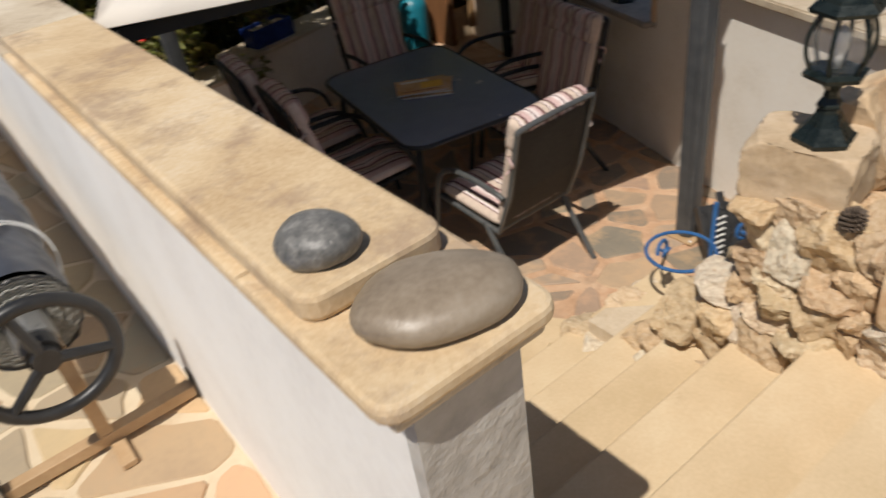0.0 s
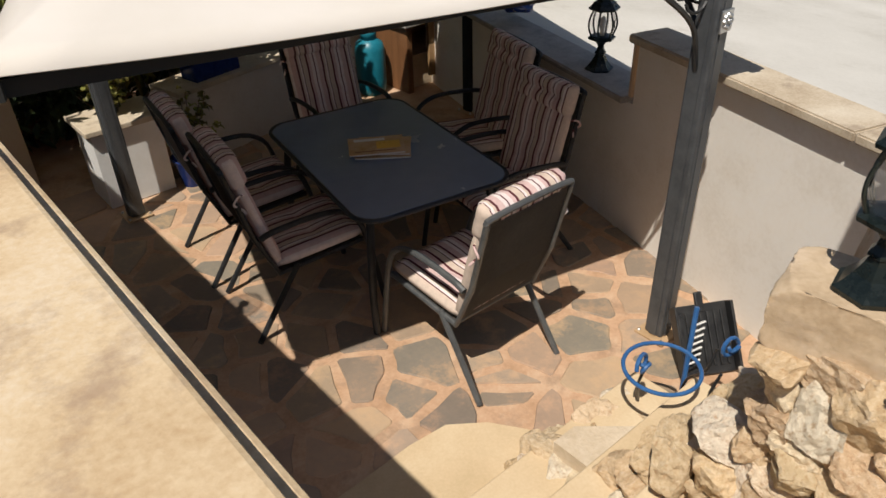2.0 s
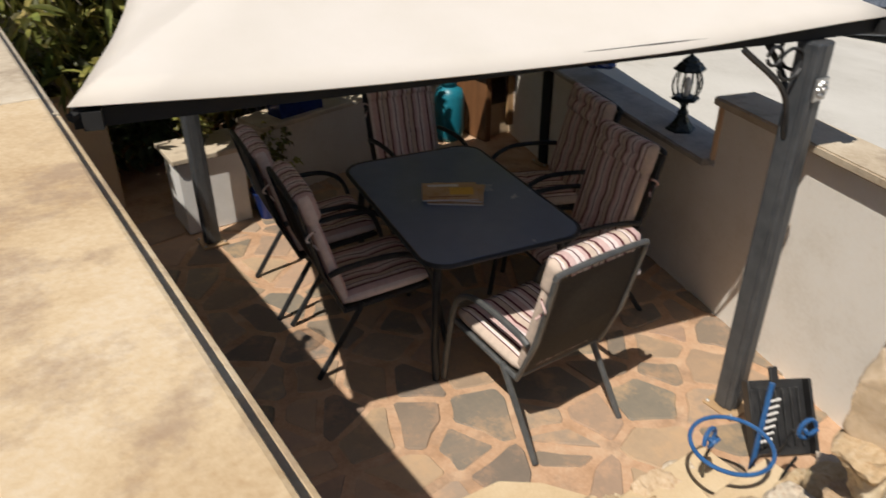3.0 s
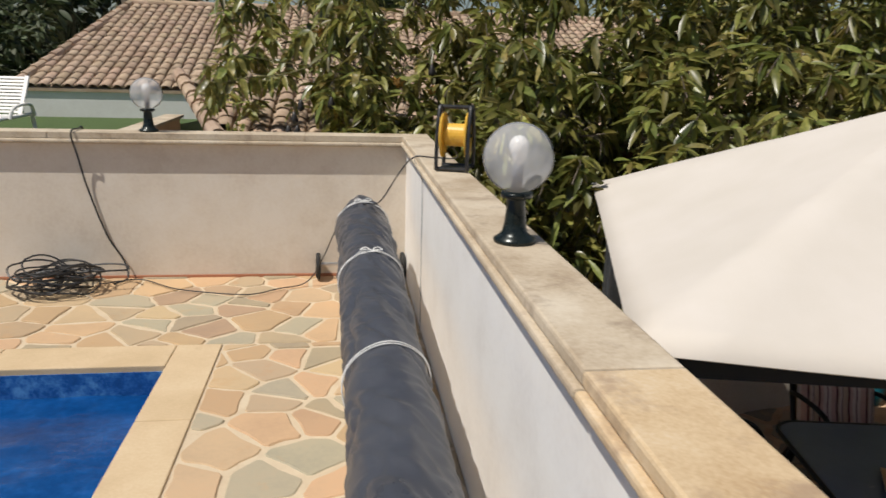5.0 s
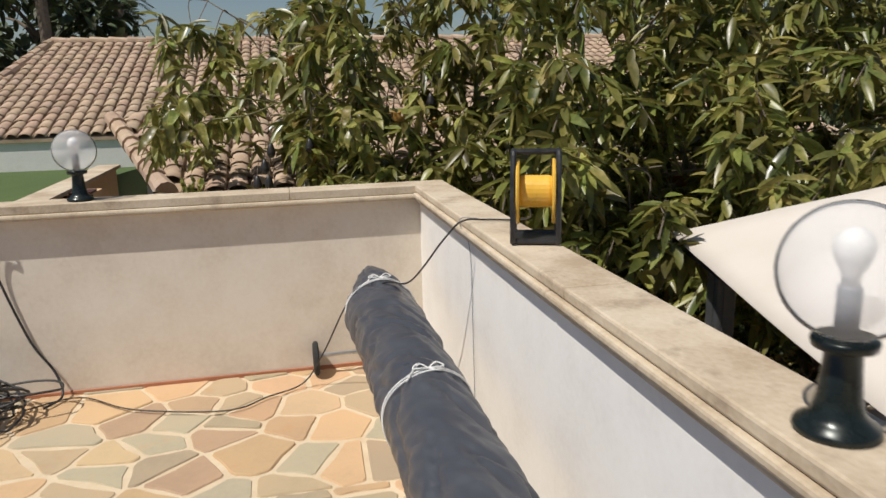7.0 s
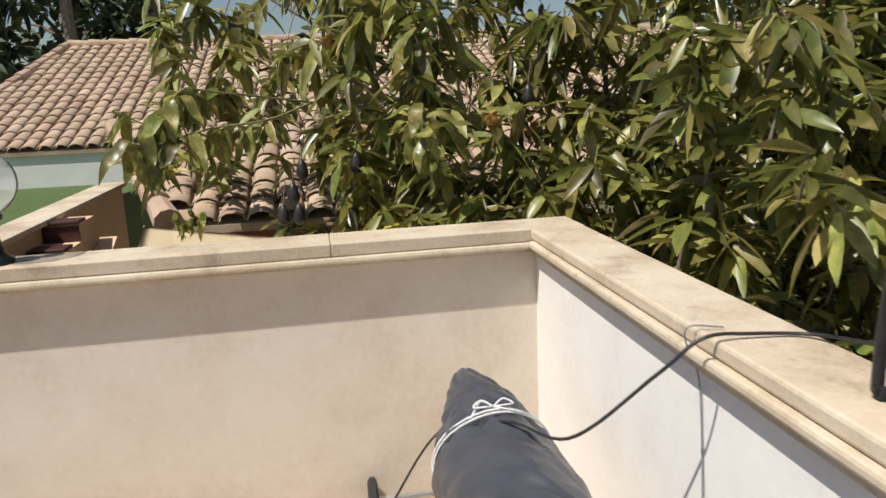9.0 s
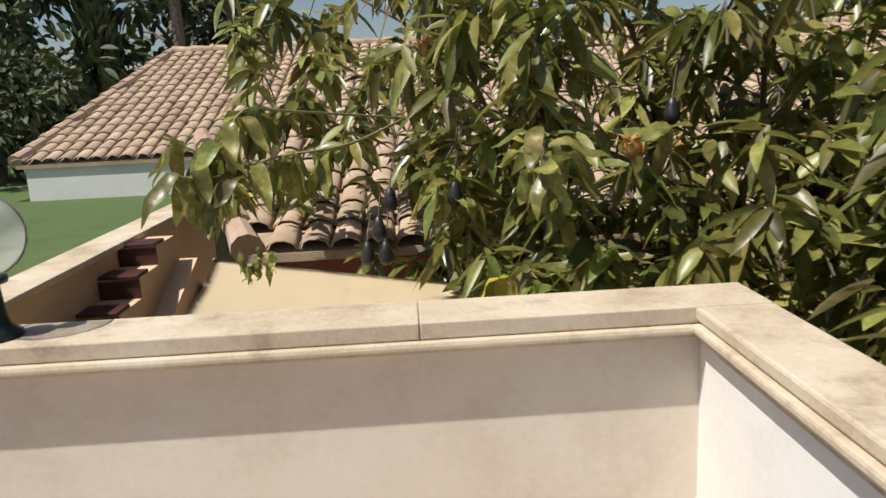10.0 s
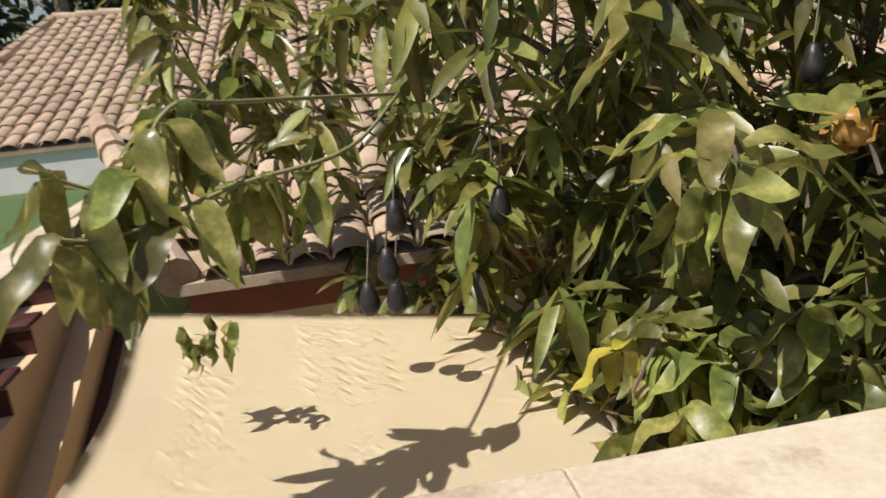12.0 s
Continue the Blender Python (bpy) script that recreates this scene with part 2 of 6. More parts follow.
CABLE = material("black_cable", [(0.015, 0.015, 0.016), (0.03, 0.03, 0.03)], 0.5, scale=30, fine=120, bump=0.05, dist=0.001)
ALU = material("aluminium", [(0.5, 0.5, 0.5), (0.62, 0.62, 0.6)], 0.35, 0.85, scale=20, fine=120, bump=0.05, dist=0.001)
WOOD = material("weathered_wood", [(0.12, 0.085, 0.055), (0.2, 0.14, 0.09), (0.27, 0.2, 0.14)], 0.75, scale=3, fine=30, bump=0.4, dist=0.006, stretch=(6, 6, 0.6))
WOOD_RED = material("varnished_wood", [(0.16, 0.07, 0.03), (0.26, 0.12, 0.05)], 0.5, scale=3, fine=30, bump=0.2, dist=0.004, stretch=(6, 6, 0.6))
PLANK = material("tan_board", [(0.34, 0.2, 0.09), (0.42, 0.26, 0.13)], 0.6, scale=3, fine=30, bump=0.15, dist=0.003, stretch=(1, 1, 5))
TILE_ROOF = material("terracotta_roof_tile", [(0.34, 0.235, 0.155), (0.44, 0.32, 0.225), (0.52, 0.405, 0.3)], 0.85, scale=3, fine=40, bump=0.3, dist=0.006, per_piece=0.16, stains=((0.3, 0.22, 0.17), 5, 0.58, 0.5))
TILE_REST = material("terracotta_roof_tile_far", [(0.34, 0.235, 0.155), (0.44, 0.32, 0.225), (0.52, 0.405, 0.3)], 0.85, scale=3, fine=40, bump=0.3, dist=0.006, island=0.16, stains=((0.3, 0.22, 0.17), 5, 0.58, 0.5))
RUST = material("red_brown_fascia", [(0.2, 0.065, 0.03), (0.3, 0.1, 0.045)], 0.7, scale=6, fine=60, bump=0.2, dist=0.004)
# real riser colour; also paints shade on the treads and side panel
MAROON_SHADE = material("maroon_riser_and_shade", [(0.045, 0.015, 0.012), (0.08, 0.025, 0.018)], 0.5, scale=8, fine=60, bump=0.1, dist=0.003)
TERRACOTTA = material("terracotta_tile", [(0.36, 0.14, 0.07), (0.45, 0.2, 0.11)], 0.7, scale=8, fine=60, bump=0.2, dist=0.004)
GRASS = material("artificial_lawn", [(0.06, 0.1, 0.025), (0.09, 0.14, 0.04)], 0.9, scale=4, fine=180, bump=0.6, dist=0.01)
GROUND = material("dry_ground", [(0.3, 0.24, 0.17), (0.4, 0.33, 0.25)], 0.95, scale=0.7, fine=9, bump=0.4, dist=0.03)
DRIVE = material("pale_concrete_drive", [(0.5, 0.47, 0.41), (0.58, 0.55, 0.49), (0.63, 0.6, 0.54)], 0.9, scale=0.8, fine=30, bump=0.25, dist=0.006, stains=((0.4, 0.36, 0.3), 2.0, 0.6, 0.4))
LEAF = material("avocado_leaf", [(0.095, 0.108, 0.026), (0.175, 0.182, 0.045), (0.36, 0.33, 0.1)], 0.36, scale=3, fine=30, bump=0.15, dist=0.004, island=0.6, leafy=0.3)
LEAF_P = material("avocado_leaf_near", [(0.1, 0.115, 0.028), (0.19, 0.198, 0.05), (0.4, 0.37, 0.11)], 0.38, scale=14, fine=60, bump=0.2, dist=0.003, per_piece=0.5, leafy=0.32)
LEAF_YELLOW = material("yellowing_leaf", [(0.3, 0.25, 0.03), (0.42, 0.36, 0.05)], 0.4, scale=14, fine=60, bump=0.15, dist=0.003)
LEAF_BRONZE = material("bronze_young_leaf", [(0.33, 0.16, 0.03), (0.4, 0.24, 0.06)], 0.45, scale=14, fine=60, bump=0.15, dist=0.003)
LEAF_FAR = material("dark_foliage", [(0.03, 0.045, 0.016), (0.05, 0.07, 0.025), (0.08, 0.1, 0.04)], 0.6, scale=1.2, fine=8, bump=0.2, dist=0.02, island=0.4, leafy=0.1)
BARK = material("grey_brown_bark", [(0.12, 0.095, 0.07), (0.22, 0.18, 0.14)], 0.9, scale=9, fine=60, bump=0.6, dist=0.01)
TWIG = material("green_brown_twig", [(0.2, 0.19, 0.08), (0.3, 0.27, 0.13)], 0.8, scale=12, fine=80, bump=0.2, dist=0.003)
FRUIT = material("dark_avocado_skin", [(0.012, 0.012, 0.012), (0.03, 0.026, 0.026)], 0.45, scale=40, fine=160, bump=0.4, dist=0.003)
YELLOW = material("yellow_plastic", [(0.72, 0.42, 0.05), (0.8, 0.5, 0.08)], 0.35, scale=8, fine=60, bump=0.05, dist=0.002)
BLUE_PAINT = material("blue_painted_iron", [(0.02, 0.09, 0.25), (0.04, 0.14, 0.34)], 0.4, scale=20, fine=90, bump=0.1, dist=0.002)
BLUE_GLAZE = material("cobalt_glaze", [(0.008, 0.02, 0.11), (0.02, 0.045, 0.19)], 0.15, scale=12, fine=60, bump=0.05, dist=0.002)
BLACK_GLAZE = material("black_glaze", [(0.012, 0.011, 0.01), (0.035, 0.025, 0.018)], 0.2, scale=12, fine=60, bump=0.05, dist=0.002)
CLAY = material("tan_stoneware", [(0.42, 0.27, 0.14), (0.52, 0.36, 0.21)], 0.55, scale=10, fine=60, bump=0.15, dist=0.003)
TEAL = material("teal_gas_bottle_paint", [(0.01, 0.16, 0.22), (0.02, 0.22, 0.29)], 0.4, scale=6, fine=60, bump=0.1, dist=0.002)
WHITE_PLASTIC = material("white_plastic", [(0.74, 0.72, 0.68), (0.8, 0.79, 0.76)], 0.45, scale=6, fine=60, bump=0.05, dist=0.002)
WHITE_PAINT = material("white_wall_paint", [(0.72, 0.7, 0.66), (0.8, 0.79, 0.76)], 0.9, scale=3, fine=40, bump=0.15, dist=0.004)
POOL_TILE = material("blue_mosaic_liner", [(0.012, 0.075, 0.26), (0.02, 0.12, 0.38), (0.1, 0.3, 0.6)], 0.3, scale=14, fine=60, bump=0.05, dist=0.002)
GLOBE = clear_glass("clear_globe_glass", 0.27, (0.93, 0.94, 0.95))
PANE = clear_glass("lantern_glass", 0.1, (0.7, 0.7, 0.68))
BULB = material("opal_bulb", [(0.78, 0.77, 0.74), (0.82, 0.81, 0.79)], 0.3, scale=8, fine=60, bump=0.0)
LAMP_GREY = material("grey_lamp_socket", [(0.2, 0.21, 0.23), (0.26, 0.27, 0.29)], 0.5, scale=8, fine=60, bump=0.0)
PAPER = material("printed_paper", [(0.5, 0.28, 0.1), (0.62, 0.45, 0.28)], 0.6, scale=9, fine=40, bump=0.1, dist=0.002)
CAR_PAINT = material("grey_blue_car_paint", [(0.17, 0.19, 0.22), (0.2, 0.22, 0.25)], 0.22, 0.6, scale=4, fine=60, bump=0.0)
RUBBER = material("black_rubber", [(0.015, 0.015, 0.015), (0.03, 0.03, 0.03)], 0.8, scale=20, fine=100, bump=0.2, dist=0.003)
CONE = material("pine_cone_scale", [(0.07, 0.05, 0.035), (0.16, 0.12, 0.09)], 0.8, scale=50, fine=200, bump=0.3, dist=0.003)
RED_FLOWER = material("red_petal", [(0.5, 0.02, 0.015), (0.6, 0.04, 0.03)], 0.5, scale=20, fine=90, bump=0.1, dist=0.002)


# ---- building helpers ----
def mesh_of(bm, name, smooth=False):
    me = bpy.data.meshes.new(name)
    bm.normal_update()
    bm.to_mesh(me)
    bm.free()
    if smooth:
        for p in me.polygons:
            p.use_smooth = True
    return me


def part(name, bm, mat, parent=None, label="", smooth=False):
    ob = new(name, mesh_of(bm, name, smooth))
    ob.data.materials.append(mat)
    if parent is not None:
        ob.parent = parent
    if label:
        ob["label"] = label
    return ob


def shared(name, me, parent, m=None):
    ob = new(name, me)
    ob.parent = parent
    if m is not None:
        ob.matrix_basis = m
    return ob


def thing(name, label, category, group="", at=None):
    ob = new(name)
    ob.empty_display_size = 0.1
    if at is not None:
        ob.matrix_basis = at
    return tagged(ob, label, category, group)


def box(bm, x0, x1, y0, y1, z0, z1, bevel=0.0, seg=2, m=None):
    g = bmesh.ops.create_cube(bm, size=1)
    vs = g["verts"]
    t = Matrix.Translation(((x0 + x1) / 2, (y0 + y1) / 2, (z0 + z1) / 2)) @ Matrix.Diagonal((x1 - x0, y1 - y0, z1 - z0, 1))
    bmesh.ops.transform(bm, matrix=(m @ t) if m is not None else t, verts=vs)
    if bevel:
        es = list({e for v in vs for e in v.link_edges})
        bmesh.ops.bevel(bm, geom=es, offset=bevel, segments=seg, affect="EDGES", profile=0.5)
    return bm


def boxes(*args, bevel=0.0, seg=2):
    bm = bmesh.new()
    for a in args:
        box(bm, *a, bevel=bevel, seg=seg)
    return bm


def tube(bm, pts, r, n=8, r1=None, cap=True, closed=False):
    """A round tube along points, tapering from r to r1."""
    pts = [Vector(p) for p in pts]
    k = len(pts)
    rings = []
    side = None
    for i, p in enumerate(pts):
        a = pts[i - 1] if (i or closed) else p
        b = pts[(i + 1) % k] if (i < k - 1 or closed) else p
        d = (b - a)
        d = d.normalized() if d.length > 1e-9 else Vector((0, 0, 1))
        if side is None:
            side = d.orthogonal().normalized()
        side = (side - d * side.dot(d))
        side = side.normalized() if side.length > 1e-6 else d.orthogonal().normalized()
        up = d.cross(side)
        rr = r if r1 is None else r + (r1 - r) * i / max(1, k - 1)
        rings.append([bm.verts.new(p + (side * math.cos(2 * math.pi * j / n) + up * math.sin(2 * math.pi * j / n)) * rr) for j in range(n)])
    for i in range(k if closed else k - 1):
        a, b = rings[i], rings[(i + 1) % k]
        for j in range(n):
            bm.faces.new((a[j], a[(j + 1) % n], b[(j + 1) % n], b[j]))
    if cap and not closed:
        bm.faces.new(rings[0][::-1])
        bm.faces.new(rings[-1])
    return bm


def bend(pts, steps=6):
    """A smooth curve through points (Catmull-Rom)."""
    p = [Vector(q) for q in pts]
    p = [p[0] * 2 - p[1]] + p + [p[-1] * 2 - p[-2]]
    out = []
    for i in range(1, len(p) - 2):
        for s in range(steps):
            t = s / steps
            out.append(0.5 * ((2 * p[i]) + (p[i + 1] - p[i - 1]) * t + (2 * p[i - 1] - 5 * p[i] + 4 * p[i + 1] - p[i + 2]) * t * t
                              + (3 * p[i] - p[i - 1] - 3 * p[i + 1] + p[i + 2]) * t ** 3))
    return out + [p[-2]]


def lathe(bm, prof, n=24, m=None, close=True):
    """A turned shape from (radius, height) pairs."""
    rings = []
    for r, z in prof:
        rings.append([bm.verts.new((m @ Vector((r * math.cos(2 * math.pi * j / n), r * math.sin(2 * math.pi * j / n), z))) if m is not None
                                   else (r * math.cos(2 * math.pi * j / n), r * math.sin(2 * math.pi * j / n), z)) for j in range(n)])
    for a, b in zip(rings, rings[1:]):
        for j in range(n):
            bm.faces.new((a[j], a[(j + 1) % n], b[(j + 1) % n], b[j]))
    if close:
        bm.faces.new(rings[0][::-1])
        bm.faces.new(rings[-1])
    return bm


def prism(bm, poly, z0, z1, chamfer=0.0, m=None):
    """A flat piece with a polygon outline; its upper edge is chamfered inwards."""
    c = sum((Vector((x, y)) for x, y in poly), Vector((0, 0))) / len(poly)

    def ring(f, z):
        out = []
        for x, y in poly:
            d = Vector((x, y)) - c
            q = c + d * (1 - f / max(d.length, 0.02))
            v = Vector((q.x, q.y, z))
            out.append(bm.verts.new(m @ v if m is not None else v))
        return out
    a, b = ring(0, z0), ring(0, z1 - chamfer)
    rings = [a, b]
    if chamfer:
        rings.append(ring(chamfer, z1))
    k = len(poly)
    for p, q in zip(rings, rings[1:]):
        for j in range(k):
            bm.faces.new((p[j], p[(j + 1) % k], q[(j + 1) % k], q[j]))
    bm.faces.new(rings[-1])
    return bm


def clip_poly(poly, nx, ny, d):
    """The part of a polygon with nx*x + ny*y <= d."""
    out = []
    for i, (x0, y0) in enumerate(poly):
        x1, y1 = poly[(i + 1) % len(poly)]
        a, b = nx * x0 + ny * y0 - d, nx * x1 + ny * y1 - d
        if a <= 0:
            out.append((x0, y0))
        if a * b < 0:
            t = a / (a - b)
            out.append((x0 + (x1 - x0) * t, y0 + (y1 - y0) * t))
    return out


def crazy_cells(x0, x1, y0, y1, size, joint, rng, inside=None):
    """Irregular paving stones: the cells between jittered seeds, with joints cut away."""
    seeds = []
    nx, ny = max(1, round((x1 - x0) / size)), max(1, round((y1 - y0) / size))
    for i in range(-1, nx + 1):
        for j in range(-1, ny + 1):
            if rng.random() < 0.2:
                continue
            seeds.append((x0 + (i + 0.5 + rng.uniform(-0.5, 0.5)) * (x1 - x0) / nx, y0 + (j + 0.5 + rng.uniform(-0.5, 0.5)) * (y1 - y0) / ny))
    cells = []
    for i, (sx, sy) in enumerate(seeds):
        poly = [(x0, y0), (x1, y0), (x1, y1), (x0, y1)]
        for j, (tx, ty) in enumerate(seeds):
            if i == j or abs(tx - sx) > 4 * size or abs(ty - sy) > 4 * size:
                continue
            dx, dy = tx - sx, ty - sy
            l = math.hypot(dx, dy)
            if l < 1e-6:
                continue
            dx, dy = dx / l, dy / l
            poly = clip_poly(poly, dx, dy, dx * (sx + tx) / 2 + dy * (sy + ty) / 2 - joint * rng.uniform(0.3, 0.8))
            if len(poly) < 3:
                break
        if len(poly) < 3:
            continue
        cx, cy = sum(p[0] for p in poly) / len(poly), sum(p[1] for p in poly) / len(poly)
        if inside is not None and not inside(cx, cy):
            continue
        # knock the corners off and roughen the sides
        fine = []
        for a in range(len(poly)):
            p, q = Vector(poly[a]), Vector(poly[(a + 1) % len(poly)])
            l = (q - p).length
            if l < 0.03:
                fine.append(tuple(p))
                continue
            cut = min(0.014, l * 0.16)
            d = (q - p) / l
            nrm = Vector((-d.y, d.x))
            fine.append(tuple(p + d * cut))
            if l > 0.16:
                fine.append(tuple(p + d * l * 0.5 + nrm * rng.uniform(-0.003, 0.012)))
            fine.append(tuple(q - d * cut))
        area = 0.5 * sum(fine[a][0] * fine[(a + 1) % len(fine)][1] - fine[(a + 1) % len(fine)][0] * fine[a][1] for a in range(len(fine)))
        if area > 0.004:
            cells.append(fine)
    return cells


def rock_mesh(rng, sx, sy, sz, rough=0.25, sub=3, facets=9, boxy=False):
    """An angular broken stone: a ball cut hard by many planes, then chipped."""
    bm = bmesh.new()
    bmesh.ops.create_icosphere(bm, subdivisions=sub, radius=1.25)
    planes = []
    for k in range(6):
        d = Vector(((1, 0, 0), (-1, 0, 0), (0, 1, 0), (0, -1, 0), (0, 0, 1), (0, 0, -1))[k])
        if not boxy:
            d = (d + Vector((rng.uniform(-0.45, 0.45), rng.uniform(-0.45, 0.45), rng.uniform(-0.45, 0.45)))).normalized()
        planes.append((d, rng.uniform(0.62, 0.85) if not boxy else 0.8))
    for _ in range(facets):
        d = Vector((rng.gauss(0, 1), rng.gauss(0, 1), rng.gauss(0, 1))).normalized()
        planes.append((d, rng.uniform(0.72, 0.98) if not boxy else rng.uniform(0.98, 1.1)))
    off = Vector((rng.uniform(-50, 50), rng.uniform(-50, 50), rng.uniform(-50, 50)))
    for v in bm.verts:
        n0 = v.co.normalized()
        p = v.co.copy()
        for _ in range(2):
            for d, k in planes:
                s = p.dot(d)
                if s > k:
                    p -= d * (s - k)
        p += n0 * (noise.fractal(p * 2.2 + off, 1.0, 2.0, 4) * rough * 0.3 - abs(noise.noise(p * 3.1 + off)) * rough * 0.25)
        v.co = Vector((p.x * sx, p.y * sy, p.z * sz))
    return bm


def disc_pad(bm, w, d, h, m, puff=0.35, nx=10, ny=10, tufts=()):
    """A stuffed pad: w by d, swelling to h on both sides, with dimples at tufts."""
    def pt(i, j, s):
        u, v = -1 + 2 * i / nx, -1 + 2 * j / ny
        edge = (1 - abs(u) ** 6) * (1 - abs(v) ** 6)
        hh = h * (0.35 + 0.65 * max(0, edge) ** 0.5)
        for a, b in tufts:
            hh -= h * 0.42 * math.exp(-((u - a) ** 2 * 22 + (v - b) ** 2 * 22))
        rx = 1 - 0.06 * abs(v) ** 8
        return m @ Vector((u * w / 2 * rx, v * d / 2, s * hh))
    top = [[bm.verts.new(pt(i, j, 1)) for j in range(ny + 1)] for i in range(nx + 1)]
    bot = [[bm.verts.new(pt(i, j, -1)) for j in range(ny + 1)] for i in range(nx + 1)]
    for i in range(nx):
        for j in range(ny):
            bm.faces.new((top[i][j], top[i + 1][j], top[i + 1][j + 1], top[i][j + 1]))
            bm.faces.new((bot[i][j], bot[i][j + 1], bot[i + 1][j + 1], bot[i + 1][j]))
    for i in range(nx):
        bm.faces.new((top[i + 1][0], top[i][0], bot[i][0], bot[i + 1][0]))
        bm.faces.new((top[i][ny], top[i + 1][ny], bot[i + 1][ny], bot[i][ny]))
    for j in range(ny):
        bm.faces.new((top[0][j], top[0][j + 1], bot[0][j + 1], bot[0][j]))
        bm.faces.new((top[nx][j + 1], top[nx][j], bot[nx][j], bot[nx][j + 1]))
    return bm


# ---- large structure ----
CAP, FLOOR, PATIO = 1.05, 0.0, -0.97
rng = random.Random(5)

def outside(x, y):
    """How far a place lies outside the patio wall."""
    return (x - 3.31) * 0.958 - (y - 1.85) * 0.287 - 0.22


def ground_z(x, y):
    o = outside(x, y)
    return -1.03 if o < 0 else min(-1.03, -0.45 - 0.16 * min(o, 24))


bm = bmesh.new()
ticks = [-300, -120, -60, -30, -15, -8, -4, 0, 2, 4, 6, 8, 10, 12, 14, 17, 20, 24, 28, 34, 42, 60, 120, 300]
vs = [[bm.verts.new((x, y, ground_z(x, y))) for y in ticks] for x in ticks]
for i in range(len(ticks) - 1):
    for j in range(len(ticks) - 1):
        bm.faces.new((vs[i][j], vs[i + 1][j], vs[i + 1][j + 1], vs[i][j + 1]))
ground = tagged(part("ground", bm, GROUND), "dry sandy ground reaching out to the horizon", "ground", kind="structure")

# terrace slab with the pool cut out of it
terrace = tagged(part("terrace_floor", boxes((-1.34, 0.06, -7, 5.84, -1.0, -0.007), (-9, -1.34, 4.195, 5.84, -1.0, -0.007), (-9, -1.34, -7, -4, -1.0, -0.007)), GROUT_T),
                 "terrace floor of pale grout between crazy paving stones", "floor", kind="structure")
pool_shell = tagged(part("pool_basin", boxes((-9.3, -9.0, -4, 4.195, -1.6, -0.03), (-9, -1.34, -4, 4.195, -1.62, -1.5)), POOL_TILE), "blue mosaic pool basin", "pool", kind="structure")
part("basin_wall", boxes((-9, -1.345, 4.185, 4.194, -1.5, -0.03), (-1.349, -1.341, -4, 4.185, -1.5, -0.03)), POOL_TILE, pool_shell)
# wavy water sheet
bm = bmesh.new()
bmesh.ops.create_grid(bm, x_segments=90, y_segments=90, size=1)
for v in bm.verts:
    x, y = -1.35 - (v.co.x * 0.5 + 0.5) * 7.6, 4.184 - (v.co.y * 0.5 + 0.5) * 8.2
    v.co = (x, y, -0.16 + 0.012 * noise.noise((x * 4, y * 4, 0)) + 0.006 * noise.noise((x * 9, y * 9, 4)))
WATER = material("blue_pool_water", [(0.002, 0.035, 0.14), (0.004, 0.06, 0.22), (0.012, 0.1, 0.33)], 0.08, scale=3.5, fine=22, bump=0.35, dist=0.02)
tagged(part("pool_water", bm, WATER, smooth=True), "rippled deep blue swimming pool water", "water", kind="structure")
coping = tagged(new("pool_coping"), "cream concrete slabs edging the pool", "coping", kind="structure")
for k in range(9):
    y1 = 4.475 - k * 0.9
    part("slab", boxes((-1.345, -1.10, y1 - 0.897, y1, -0.06, 0.004), bevel=0.006), STEP, coping)
for k in range(8):
    x1 = -1.348 - k * 0.9
    part("slab", boxes((x1 - 0.897, x1, 4.19, 4.475, -0.06, 0.004), bevel=0.006), STEP, coping)

# long parapet between terrace and patio
parapet = tagged(new("wall_parapet"), "white rendered parapet wall with moulded stone coping", "wall", kind="structure")
part("wall_body", boxes((0.045, 0.19, 0.08, 5.84, -1.02, 0.966)), RENDER_WHITE, parapet)
part("end_face", boxes((0.042, 0.193, 0.055, 0.0795, -1.02, 0.966)), RENDER_GREY, parapet, "bare grey cement end of the wall")
part("bed_moulding", boxes((0.013, 0.222, 0.04, 5.768, 0.962, 0.9855), bevel=0.007), CAPGREY, parapet)


def cap_slab(parent, x0, x1, y0, y1, z0, z1, mat, r=0.0):
    bm = boxes((x0, x1, y0, y1, z0, z1))
    if r:
        es = [e for e in bm.edges if abs(e.verts[0].co.z - e.verts[1].co.z) > 0.01 and min(e.verts[0].co.y, e.verts[1].co.y) < y0 + 0.001]
        bmesh.ops.bevel(bm, geom=es, offset=r, segments=4, affect="EDGES", profile=0.5)
    es = [e for e in bm.edges if abs(e.verts[0].co.z - e.verts[1].co.z) < 0.001]
    bmesh.ops.bevel(bm, geom=es, offset=0.008, segments=2, affect="EDGES", profile=0.5)
    ob = part("coping_slab", bm, mat, parent)
    return ob


cap_slab(parapet, -0.004, 0.238, 0.026, 0.345, 0.986, 1.012, CAPSTONE, 0.03)
for a, b in ((0.185, 1.678), (1.682, 3.548), (3.552, 5.77)):
    cap_slab(parapet, 0.012, 0.212, a, b, 1.013, CAP, CAPSTONE if a < 1.0 else CAPGREY, 0.03 if a < 0.3 else 0.0)
for a, b in ((0.349, 1.678), (1.682, 3.66), (3.664, 5.756)):
    part("lower_slab", boxes((-0.004, 0.238, a, b, 0.986, 1.0115), bevel=0.008), CAPSTONE if a < 1.0 else CAPGREY, parapet)

